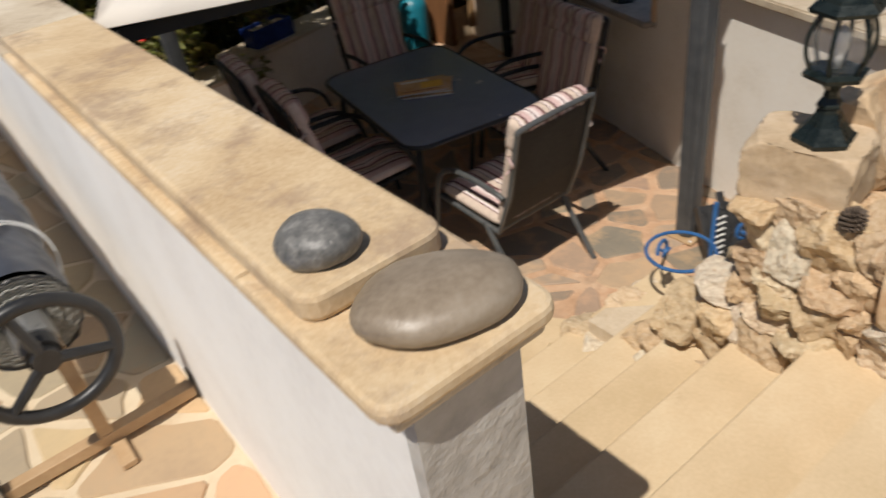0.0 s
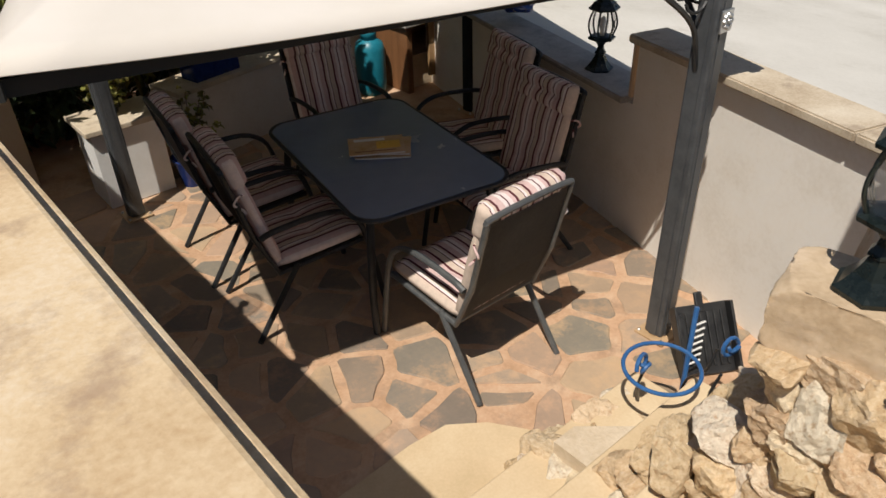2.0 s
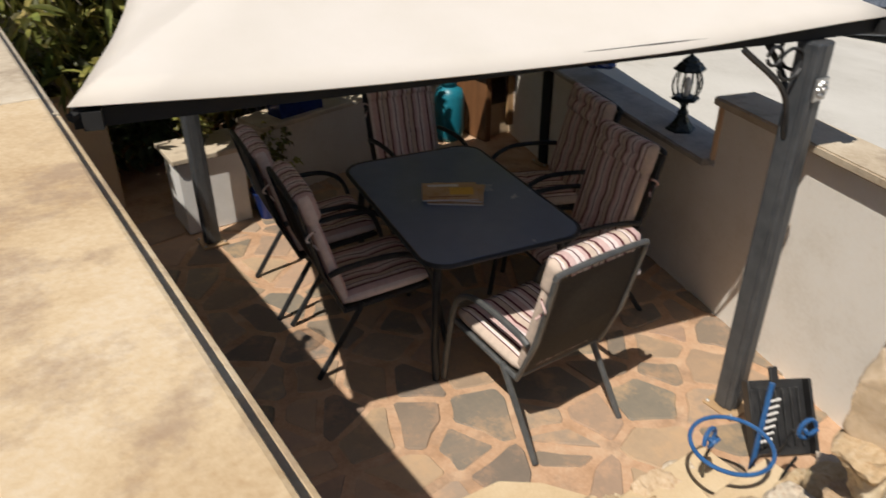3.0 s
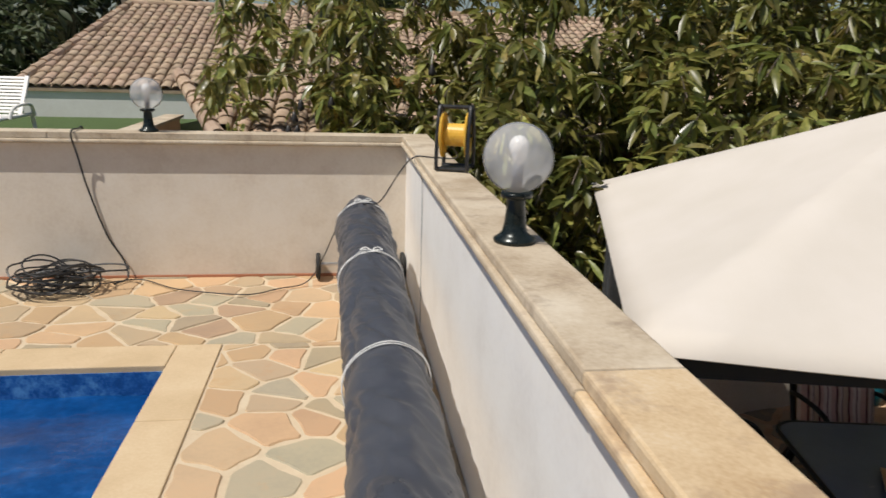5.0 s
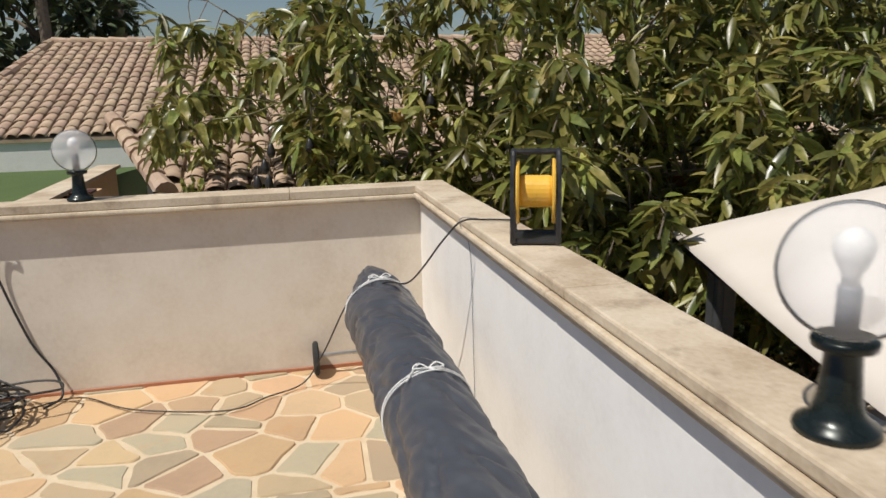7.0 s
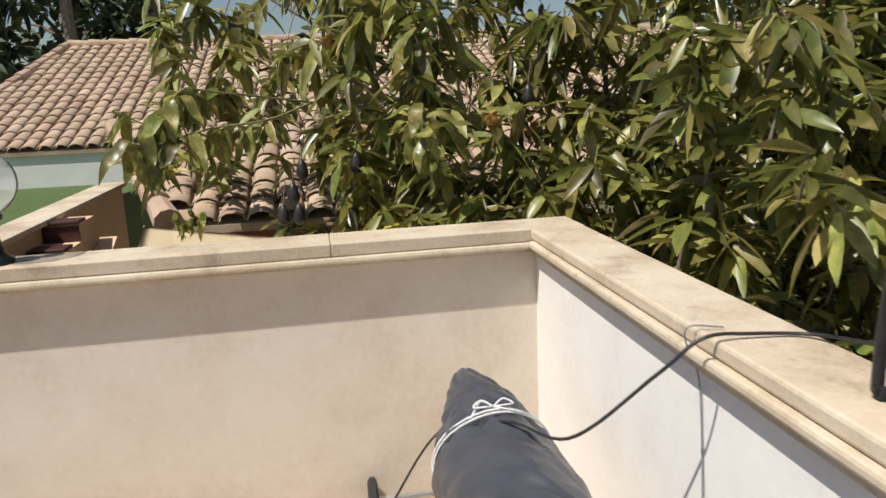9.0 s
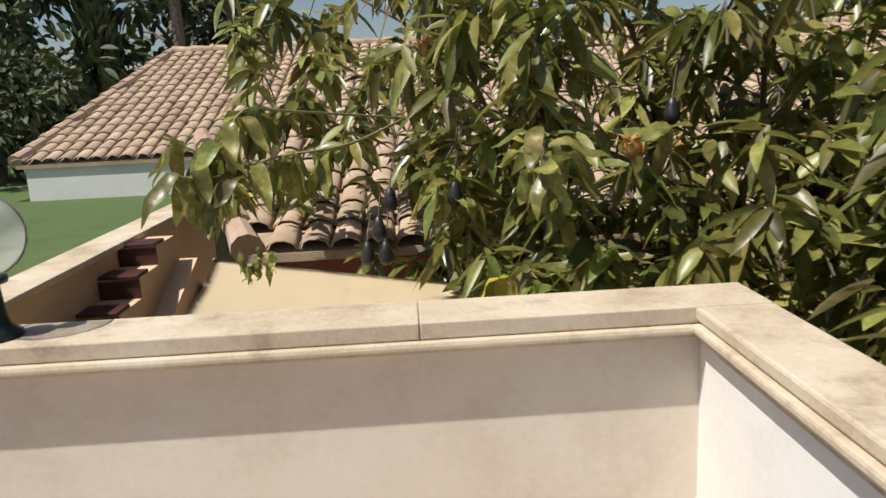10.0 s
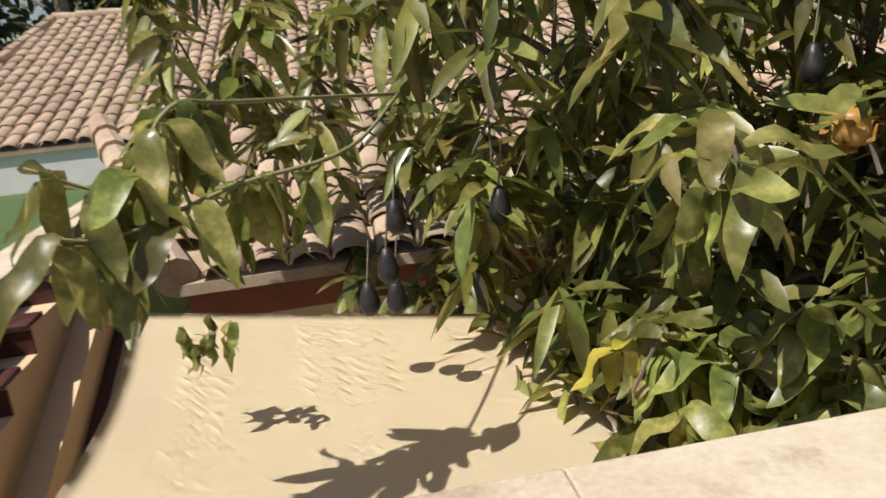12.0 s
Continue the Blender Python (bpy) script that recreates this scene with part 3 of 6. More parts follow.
# back parapet
back = tagged(new("wall_back"), "cream rendered back parapet with moulded stone coping", "wall", kind="structure")
part("wall_body", boxes((-9, 0.19, 5.816, 5.96, -1.02, 0.966)), RENDER_CREAM, back)
part("bed_moulding", boxes((-9, 0.222, 5.756, 5.985, 0.972, 1.0035), bevel=0.012), CAPGREY, back)
for a, b in ((-0.6825, 0.212), (-2.4, -0.684), (-4.2, -2.404), (-6, -4.204), (-9, -6.004)):
    part("coping_slab", boxes((a, b, 5.772, 5.975, 1.005, CAP), bevel=0.004), CAPGREY, back)
part("base_line", boxes((-9, 0.043, 5.803, 5.8155, -0.01, 0.018), bevel=0.004), TERRACOTTA, back)
# closing walls of the terrace behind the walker
tagged(part("wall_west", boxes((-9.2, -9.0, -7, 5.98, -1.02, 1.0)), RENDER_WHITE), "white terrace wall far across the pool", "wall", kind="structure")
house_wall = tagged(part("wall_south", boxes((-9.2, 6, -7.3, -7.0, -1.02, 2.9)), RENDER_CREAM), "plain cream house wall behind the terrace", "wall", kind="structure")

# steps down from the terrace to the patio
stairs = tagged(new("stairs"), "sand-coloured concrete steps beside a rubble wall", "stairs", kind="structure")
for k, (ya, yb, z) in enumerate(((-7, 0.022, 0.0), (0.024, 0.285, -0.16), (0.285, 0.55, -0.32), (0.55, 0.82, -0.48), (0.82, 1.08, -0.64), (1.08, 1.36, -0.8))):
    bm = bmesh.new()
    box(bm, 0.2 if k else 0.062, 2.3, ya, yb + (0.02 if k else 0.0), -1.02, z, bevel=0.008 if k else 0.0, seg=3)
    if not k:
        box(bm, 0.0601, 2.3, -7, 0.0215, -1.02, -0.13)
    part("step", bm, STEP, stairs)
# rounded landing at the foot
bm = bmesh.new()
prism(bm, [(0.2, 1.385), (1.9, 1.385), (1.8, 1.55), (1.7, 1.7), (1.55, 1.82), (1.35, 1.84), (1.0, 1.82), (0.2, 1.82)], -1.02, -0.945, 0.012)
part("landing", bm, STEP, stairs)

patio = tagged(part("patio_floor", boxes((0.19, 6.2, 1.1, 9, -1.2, PATIO - 0.007)), GROUT_P), "patio floor of terracotta grout between slate pieces", "floor", kind="structure")

# low wall on the far side of the patio, running away at an angle
WU = Vector((0.287, 0.958, 0))


def wall_pt(s, o=0.0):
    """A point along the patio wall: s metres from its reference, o metres outwards."""
    return Vector((3.31, 1.85, 0)) + WU * s + Vector((0.958, -0.287, 0)) * o


def wall_box(bm, s0, s1, o0, o1, z0, z1, bevel=0.0):
    m = Matrix(((WU.x, 0.958, 0, 3.31), (WU.y, -0.287, 0, 1.85), (0, 0, 1, 0), (0, 0, 0, 1)))
    vs = []
    for z in (z0, z1):
        for s, o in ((s0, o0), (s1, o0), (s1, o1), (s0, o1)):
            vs.append(bm.verts.new(m @ Vector((s, o, z))))
    fs = [bm.faces.new([vs[i] for i in f]) for f in ((0, 1, 2, 3), (7, 6, 5, 4), (0, 4, 5, 1), (1, 5, 6, 2), (2, 6, 7, 3), (3, 7, 4, 0))]
    if bevel:
        bmesh.ops.bevel(bm, geom=list({e for f in fs for e in f.edges}), offset=bevel, segments=2, affect="EDGES")
    bmesh.ops.recalc_face_normals(bm, faces=bm.faces)
    return bm


wall_e = tagged(new("wall_patio"), "cream rendered garden wall stepping down along the patio", "wall", kind="structure")
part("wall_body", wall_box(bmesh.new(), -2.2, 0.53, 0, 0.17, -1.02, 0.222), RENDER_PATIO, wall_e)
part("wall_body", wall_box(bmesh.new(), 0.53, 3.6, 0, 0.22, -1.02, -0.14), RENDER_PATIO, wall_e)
part("coping_slab", wall_box(bmesh.new(), -2.2, -0.9, -0.06, 0.2, 0.2235, 0.268, 0.008), CAPGREY, wall_e)
part("coping_slab", wall_box(bmesh.new(), -0.897, 0.56, -0.06, 0.2, 0.2235, 0.27, 0.008), CAPGREY, wall_e)
part("coping_slab", wall_box(bmesh.new(), 0.562, 3.6, -0.06, 0.25, -0.139, -0.1, 0.008), RENDER_GREY, wall_e)
part("end_trim", wall_box(bmesh.new(), 0.531, 0.56, -0.02, 0.18, -0.099, 0.223, 0.006), RENDER_ORANGE, wall_e)

# concrete drive outside that wall
bm = bmesh.new()
a, b = wall_pt(-9, 0.221), wall_pt(60, 0.221)
for lift in (0.0, -0.12):
    bm.faces.new([bm.verts.new((p.x, p.y, -0.15 + lift - 0.16 * min(max(0, outside(p.x, p.y)), 24))) for p in (a, wall_pt(-9, 24.22), wall_pt(60, 24.22), b)])
tagged(part("drive", bm, DRIVE), "pale dusty concrete drive outside the patio wall", "road", kind="structure")

# back wall of the patio with a planting ledge
ledge = tagged(new("wall_ledge"), "low rendered planter wall at the back of the patio", "wall", kind="structure")
LEDGE = pose(1.85, 5.04, 0, 0, 0, 12)
part("wall_body", box(bmesh.new(), 0.02, 1.6, 0.03, 0.32, -1.02, -0.42, m=LEDGE), RENDER_CREAM, ledge)
part("coping_slab", box(bmesh.new(), 0.0, 1.62, 0.0, 0.36, -0.419, -0.38, bevel=0.008, m=LEDGE), CAPGREY, ledge)
tagged(part("wall_garden", boxes((0.2, 3.6, 7.0, 7.15, -1.02, 0.25)), WHITE_PAINT), "white painted wall behind the planting bed", "wall", kind="structure")
tagged(part("wall_garden_side", boxes((0.24, 0.9, 5.6, 5.75, -1.02, -0.1)), RENDER_ORANGE), "ochre rendered wall in the shade of the tree", "wall", kind="structure")

# ---- neighbour beyond the back wall ----
lawn_bm = boxes((-14, -2.80, 5.99, 9.0, -1.02, 0.70), (-14, -2.80, 9.0, 13.98, -1.02, 0.46), (-14, -6.0, 13.98, 21, -1.02, 0.46))
for v in lawn_bm.verts:
    if abs(v.co.y - 9.0) < 0.001 and v.co.z > 0:
        v.co.z = 0.70
lawn = tagged(part("lawn", lawn_bm, GRASS), "flat green artificial lawn", "lawn", kind="structure")
nwall = tagged(new("wall_neighbour"), "ochre retaining wall with a pale coping beside the lawn", "wall", kind="structure")
part("wall_body", boxes((-2.795, -2.66, 5.99, 11.2, -1.02, 0.715)), RENDER_ORANGE, nwall)
part("coping_slab", boxes((-2.86, -2.6, 6.0, 11.2, 0.716, 0.755), bevel=0.006), CAPGREY, nwall)
nst = tagged(new("stairs_neighbour"), "outdoor steps with maroon risers and treads darkened as if shaded", "stairs", kind="structure")
for k in range(8):
    y0 = 6.35 + k * 0.36
    part("step", boxes((-2.655, -2.40, y0, y0 + 0.36, -1.02, -0.2 + k * 0.13)), RENDER_ORANGE, nst)
    part("riser", boxes((-2.65, -2.405, y0 - 0.012, y0 - 0.001, -0.2 + (k - 1) * 0.13 - 0.05, -0.215 + k * 0.13)), MAROON_SHADE, nst)
    # dark strip paints the shade lying on the tread
    part("nosing", boxes((-2.64, -2.40, y0 - 0.03, y0 + 0.16, -0.198 + k * 0.13, -0.178 + k * 0.13), bevel=0.004), MAROON_SHADE, nst)
# the side panel's dark colour is painted shade on a plain wall
for xa, xb, dz, mt, nm in ((-2.398, -2.27, -0.34, RENDER_ORANGE, "string_wall"), (-2.268, -2.2, -0.55, MAROON_SHADE, "side_panel")):
    bm = boxes((xa, xb, 6.2, 9.3, -1.02, 0.0))
    for v in bm.verts:
        if v.co.z > -0.5:
            v.co.z = -0.25 + dz + (v.co.y - 6.2) * 0.36
    part(nm, bm, mt, nst)
tagged(part("yard_floor", boxes((-2.1, 6, 5.99, 9.4, -1.03, -0.99)), STEP), "shaded yard floor below the tree", "floor", kind="structure")

house = tagged(new("neighbour_house"), "white bungalow with a hipped terracotta tile roof", "house")
part("wall", boxes((-5.8, 9, 13.985, 22, -1.02, 0.915)), WHITE_PAINT, house)
part("wall", boxes((-1.55, 6, 8.72, 13.98, -1.02, 0.66)), RENDER_CREAM, house)
part("fascia", boxes((-1.68, 6, 8.44, 8.5, 0.5, 0.69)), RUST, house, "red-brown fascia board under the eave")
part("soffit", boxes((-1.66, 6, 8.5, 8.719, 0.62, 0.66)), RUST, house)
SL, SW = 0.332, 0.24


def roof_z(y):
    return 0.98 + SL * (y - 14) if y > 12 else 0.72 + SW * (y - 8.4)


bm = bmesh.new()
for poly in ([(-5.9, 13.95), (9, 13.95), (9, 19), (-5.2, 19)], [(-1.7, 8.4), (6, 8.4), (6, 10.8), (-2.55, 10.8)]):
    lo = [bm.verts.new((x, y, roof_z(y) - 0.07)) for x, y in poly]
    hi = [bm.verts.new((x, y, roof_z(y) - 0.015)) for x, y in poly]
    bm.faces.new(lo[::-1])
    bm.faces.new(hi)
    for i in range(len(poly)):
        bm.faces.new((lo[i], lo[(i + 1) % len(poly)], hi[(i + 1) % len(poly)], hi[i]))
# hip end, rear slopes
for poly in ([(-5.9, 13.95, 0.94), (-5.2, 19, 2.62), (-5.9, 24, 0.94)], [(-5.9, 24, 0.94), (-5.2, 19, 2.62), (9, 19, 2.62), (9, 24, 0.94)], [(-2.55, 10.8, 1.28), (6, 10.8, 1.28), (6, 13.9, 0.7), (-2.0, 13.9, 0.7)]):
    bm.faces.new([bm.verts.new(p) for p in poly])
roof = part("roof", bm, TILE_REST, house, "terracotta pantile roof")

# ---- gazebo ----
gazebo = thing("gazebo", "square metal gazebo with a cream canvas canopy", "gazebo")


def post(x, y, z1, mat, w=0.05):
    bm = boxes((x - w, x + w, y - w, y + w, PATIO + 0.015, z1), bevel=0.012)
    ob = part("post", bm, mat, gazebo, "grey square metal post")
    for s in (-1, 1):
        xa, xb = sorted((x + s * w, x + s * (w + 0.004)))
        ya, yb = sorted((y + s * w, y + s * (w + 0.004)))
        part("raised_strip", boxes((xa, xb, y - w * 0.4, y + w * 0.4, PATIO + 0.02, z1 - 0.01)), mat, ob)
        part("raised_strip", boxes((x - w * 0.4, x + w * 0.4, ya, yb, PATIO + 0.02, z1 - 0.01)), mat, ob)
    part("base_plate", boxes((x - 0.085, x + 0.085, y - 0.085, y + 0.085, PATIO, PATIO + 0.014), bevel=0.004), CLAY, ob)
    for sx in (-0.068, 0.068):
        for sy in (-0.068, 0.068):
            bm = bmesh.new()
            lathe(bm, [(0.009, PATIO + 0.013), (0.009, PATIO + 0.022), (0.005, PATIO + 0.026)], 6, Matrix.Translation((x + sx, y + sy, 0)))
            part("bolt", bm, ALU, ob)
    return ob


CORN = [Vector((0.30, 2.12, 0.89)), Vector((3.1, 1.46, 0.895)), Vector((4.4, 4.55, 0.86)), Vector((1.2, 5.05, 0.84))]
APEX = Vector((2.1, 3.3, 1.5))
for (x, y), mt in (((2.785, 1.575), POST), ((1.25, 4.66), POST), ((4.08, 4.4), BLACK_CLOTH)):
    post(x, y, 0.82, mt)
# canopy: four sagging panels
bm = bmesh.new()
for i in range(4):
    a, b = CORN[i], CORN[(i + 1) % 4]
    N = 14
    grid = []
    for u in range(N + 1):
        row = []
        for w in range(N + 1):
            t = u / N
            e = a.lerp(b, w / N)
            p = e.lerp(APEX, t)
            sag = math.sin(math.pi * w / N) * (1 - t)
            p.z -= 0.05 * sag * math.sin(math.pi * min(1, t * 1.2 + 0.2)) + 0.02 * sag
            mid = (a + b) / 2
            inward = (Vector((APEX.x, APEX.y, 0)) - Vector((mid.x, mid.y, 0))).normalized()
            p += inward * 0.02 * math.sin(math.pi * w / N) * (1 - t) ** 2
            p.z += 0.006 * noise.noise(p * 3.0)
            row.append(bm.verts.new(p))
        grid.append(row)
    for u in range(N):
        for w in range(N):
            bm.faces.new((grid[u][w], grid[u][w + 1], grid[u + 1][w + 1], grid[u + 1][w]))
bmesh.ops.remove_doubles(bm, verts=bm.verts, dist=0.0005)
canopy = part("canopy", bm, CANVAS, gazebo, "cream canvas canopy", smooth=True)
mod = canopy.modifiers.new("thickness", "SOLIDIFY")
mod.thickness = 0.004
# dark frame rails under the canopy edges
for i in range(4):
    a, b = CORN[i] + Vector((0, 0, -0.045)), CORN[(i + 1) % 4] + Vector((0, 0, -0.045))
    c = (APEX - (a + b) / 2)
    c.z = 0
    c.normalize()
    bm = bmesh.new()
    tube(bm, [a + c * 0.05, (a + b) / 2 + c * 0.1 + Vector((0, 0, -0.012)), b + c * 0.05], 0.035, 4)
    part("rail", bm, BLACK_CLOTH, gazebo, "black top rail")
    bm = bmesh.new()
    tube(bm, [CORN[i] + Vector((0, 0, -0.03)), APEX + Vector((0, 0, -0.06))], 0.014, 6)
    part("rafter", bm, BLACK_CLOTH, gazebo)
# ornamental brackets beside the front post
for dirv in (Vector((-0.98, 0.17, 0)), Vector((0.28, 0.96, 0))):
    bm = bmesh.new()
    o = Vector((2.785, 1.575, -0.06))
    tube(bm, bend([o + dirv * 0.05 + Vector((0, 0, 0.5)), o + dirv * 0.12 + Vector((0, 0, 0.7)), o + dirv * 0.36 + Vector((0, 0, 0.88))]), 0.012, 6)
    for rr, cx, cz in ((0.06, 0.11, 0.8), (0.035, 0.2, 0.84)):
        tube(bm, [o + dirv * (cx + rr * math.cos(t * 0.5)) + Vector((0, 0, cz + rr * math.sin(t * 0.5))) for t in range(13)], 0.007, 5, closed=False)
    part("bracket", bm, BLACK_PLASTIC, gazebo)
# cast rosette on the front post
bm = boxes((2.745, 2.825, 1.511, 1.521, 0.6, 0.69), bevel=0.003)
for t in range(8):
    an = t * math.pi / 4
    bmesh.ops.create_uvsphere(bm, u_segments=8, v_segments=5, radius=0.012, matrix=Matrix.Translation((2.785 + 0.024 * math.cos(an), 1.511, 0.645 + 0.024 * math.sin(an))))
bmesh.ops.create_uvsphere(bm, u_segments=8, v_segments=5, radius=0.012, matrix=Matrix.Translation((2.785, 1.508, 0.645)))
part("rosette", bm, ALU, gazebo, "cast metal rosette plate")


# ---- patio furniture ----
def garden_table():
    t = thing("garden_table", "rectangular garden table with dark frosted glass top", "table", at=pose(2.186, 3.074, PATIO, 0, 0, -10))
    W, L, R = 0.437, 0.668, 0.13
    out = []
    for cx, cy, a0 in ((W - R, L - R, 0), (-(W - R), L - R, 90), (-(W - R), -(L - R), 180), (W - R, -(L - R), 270)):
        for s in range(7):
            an = radians(a0 + s * 15)
            out.append((cx + R * math.cos(an), cy + R * math.sin(an)))
    bm = bmesh.new()
    prism(bm, [(x * 0.985, y * 0.985) for x, y in out], 0.706, 0.722, 0.003)
    part("tabletop", bm, TABLE_GLASS, t)
    bm = bmesh.new()
    tube(bm, [(x, y, 0.712) for x, y in out], 0.013, 8, closed=True)
    part("rim", bm, DARK_METAL, t)
    for sx in (-1, 1):
        bm = bmesh.new()
        tube(bm, [(sx * (W - 0.09), -(L - 0.12), 0.68), (sx * (W - 0.09), L - 0.12, 0.68)], 0.014, 8)
        part("apron_bar", bm, DARK_METAL, t)
        for sy in (-1, 1):
            bm = bmesh.new()
            tube(bm, bend([(sx * (W - 0.1), sy * (L - 0.13), 0.7), (sx * (W - 0.075), sy * (L - 0.1), 0.5), (sx * (W - 0.06), sy * (L - 0.09), 0.2), (sx * (W - 0.06), sy * (L - 0.08), 0.0)]), 0.021, 10)
            part("leg", bm, DARK_METAL, t)
    return t


garden_table()


def garden_chair(name, label, m, metal):
    """A high-backed garden armchair with a striped tufted cushion; it faces +y."""
    c = thing(name, label, "chair", "chairs round the garden table", at=m)
    for s in (-1, 1):
        x = s * 0.265
        bm = bmesh.new()
        tube(bm, bend([(x, 0.36, 0.0), (x, 0.31, 0.3), (x, 0.25, 0.53), (x, 0.14, 0.62), (x, -0.02, 0.635), (x, -0.2, 0.62), (x, -0.27, 0.6)], 5), 0.0155, 8)
        part("armrest", bm, metal, c)
        bm = bmesh.new()
        tube(bm, [(x, -0.37, 0.0), (x * 0.98, -0.1, 0.40)], 0.0155, 8)
        part("leg", bm, metal, c)
        bm = bmesh.new()
        tube(bm, [(x * 0.95, 0.27, 0.41), (x * 0.95, -0.2, 0.37), (x * 0.94, -0.3, 0.62), (x * 0.93, -0.385, 0.97)], 0.0145, 8)
        part("side_rail", bm, metal, c)
    bm = bmesh.new()
    tube(bm, bend([(-0.246, -0.385, 0.97), (-0.23, -0.39, 0.995), (0, -0.393, 1.005), (0.23, -0.39, 0.995), (0.246, -0.385, 0.97)], 4), 0.0145, 8)
    part("top_rail", bm, metal, c)
    for z, y in ((0.405, 0.26), (0.375, -0.19)):
        bm = bmesh.new()
        tube(bm, [(-0.25, y, z), (0.25, y, z)], 0.0125, 8)
        part("cross_bar", bm, metal, c)
    bm = bmesh.new()
    N = 8
    rows = []
    for (y, z) in ((0.26, 0.41), (0.03, 0.385), (-0.19, 0.365), (-0.235, 0.45), (-0.3, 0.62), (-0.345, 0.8), (-0.385, 0.975)):
        rows.append([bm.verts.new((-0.24 + 0.48 * i / N, y - 0.012 * math.sin(math.pi * i / N) * (z > 0.45), z - 0.01 * math.sin(math.pi * i / N) * (z < 0.45))) for i in range(N + 1)])
    for a, b in zip(rows, rows[1:]):
        for i in range(N):
            bm.faces.new((a[i], a[i + 1], b[i + 1], b[i]))
    bmesh.ops.solidify(bm, geom=bm.faces[:], thickness=0.004)
    part("sling", bm, SLING, c, "brown mesh sling")
    tuft = [(u, v) for u in (-0.45, 0, 0.45) for v in (-0.45, 0.1)]
    part("seat_cushion", disc_pad(bmesh.new(), 0.49, 0.48, 0.042, pose(0, 0.04, 0.43, 4, 0, 0), tufts=[(-0.4, 0), (0.4, 0)]), CUSHION, c, "striped seat cushion", smooth=True)
    part("back_cushion", disc_pad(bmesh.new(), 0.48, 0.54, 0.04, pose(0, -0.25, 0.655, 105, 0, 0), tufts=tuft, ny=14, nx=14), CUSHION, c, "striped tufted back cushion", smooth=True)
    hr = part("head_roll", disc_pad(bmesh.new(), 0.48, 0.17, 0.06, pose(0, -0.325, 0.95, 105, 0, 0), tufts=[(-0.5, 0), (0, 0), (0.5, 0)], nx=14), CUSHION, c, "padded head roll", smooth=True)
    for s in (-1, 1):
        bm = bmesh.new()
        tube(bm, bend([(s * 0.235, -0.3, 0.84), (s * 0.262, -0.33, 0.85), (s * 0.268, -0.36, 0.82), (s * 0.25, -0.33, 0.79), (s * 0.272, -0.31, 0.76)], 4), 0.006, 5)
        part("tie_ribbon", bm, CUSHION, c)
    return c


lab = "dark metal garden armchair with a maroon striped cushion at the table"
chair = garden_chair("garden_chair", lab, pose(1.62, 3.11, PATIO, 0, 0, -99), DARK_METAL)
for x, y, r in ((1.66, 3.74, -98), (2.74, 2.72, 80), (3.08, 3.36, 74), (2.60, 4.06, 174)):
    copy_thing(chair, pose(x, y, PATIO, 0, 0, r))
garden_chair("garden_chair", "garden armchair with a striped cushion, its metal lightened for the sun", pose(2.015, 2.187, PATIO, 0, 0, 0), SUNLIT_TUBE)

# magazines on the table
for k, (dx, dy, r, w, h) in enumerate(((0, 0, 28, 0.3, 0.22), (0.015, 0.01, 31, 0.29, 0.21), (-0.03, 0.02, 22, 0.3, 0.21))):
    z = PATIO + 0.7225 + k * 0.012
    mg = thing("magazine", "stacked magazine with an orange printed cover on the table", "magazine", "magazines on the table", at=pose(2.19 + dx, 3.06 + dy, z, 0, 0, -r - 10))
    part("page_block", boxes((-w / 2, w / 2, -h / 2, h / 2, 0, 0.0095), bevel=0.001), WHITE_PLASTIC, mg)
    part("cover", boxes((-w / 2 - 0.002, w / 2 + 0.002, -h / 2 - 0.002, h / 2 + 0.002, 0.0096, 0.0112)), PAPER, mg)
    if k == 2:
        part("title_bar", boxes((-0.12, 0.05, 0.055, 0.085, 0.0114, 0.0118)), WHITE_PLASTIC, mg)
        part("title_bar", boxes((-0.12, 0.1, -0.08, -0.07, 0.0114, 0.0118)), RUST, mg)
        part("picture", boxes((0.0, 0.13, -0.05, 0.04, 0.0114, 0.0118)), YELLOW, mg)


# ---- things on and beside the parapet ----
def pebble(name, label, mat, x, y, z, sx, sy, sz, rz, seed):
    r = random.Random(seed)
    bm = bmesh.new()
    bmesh.ops.create_icosphere(bm, subdivisions=4, radius=1)
    off = Vector((r.uniform(-9, 9), r.uniform(-9, 9), 0))
    for v in bm.verts:
        p = v.co.copy()
        k = 1 + 0.13 * noise.noise(p * 0.9 + off) + 0.02 * noise.noise(p * 5 + off)
        p.x = math.copysign(abs(p.x) ** 0.9, p.x)
        v.co = Vector((p.x * sx * k, p.y * sy * k, max(-0.75, p.z) * sz * k + 0.75 * sz))
    ob = part(name, bm, mat, smooth=True)
    ob.matrix_basis = pose(x, y, z, 0, 0, rz)
    return tagged(ob, label, "stone", "stones on the wall end")


pebble("pebble", "smooth dark speckled pebble resting on the wall coping", PEBBLE_DARK, 0.076, 0.25, CAP - 0.002, 0.05, 0.043, 0.03, -45, 3)
pebble("pebble", "large smooth grey-brown pebble resting on the wall end", PEBBLE_GREY, 0.128, 0.107, 1.011, 0.093, 0.066, 0.03, -22, 8)


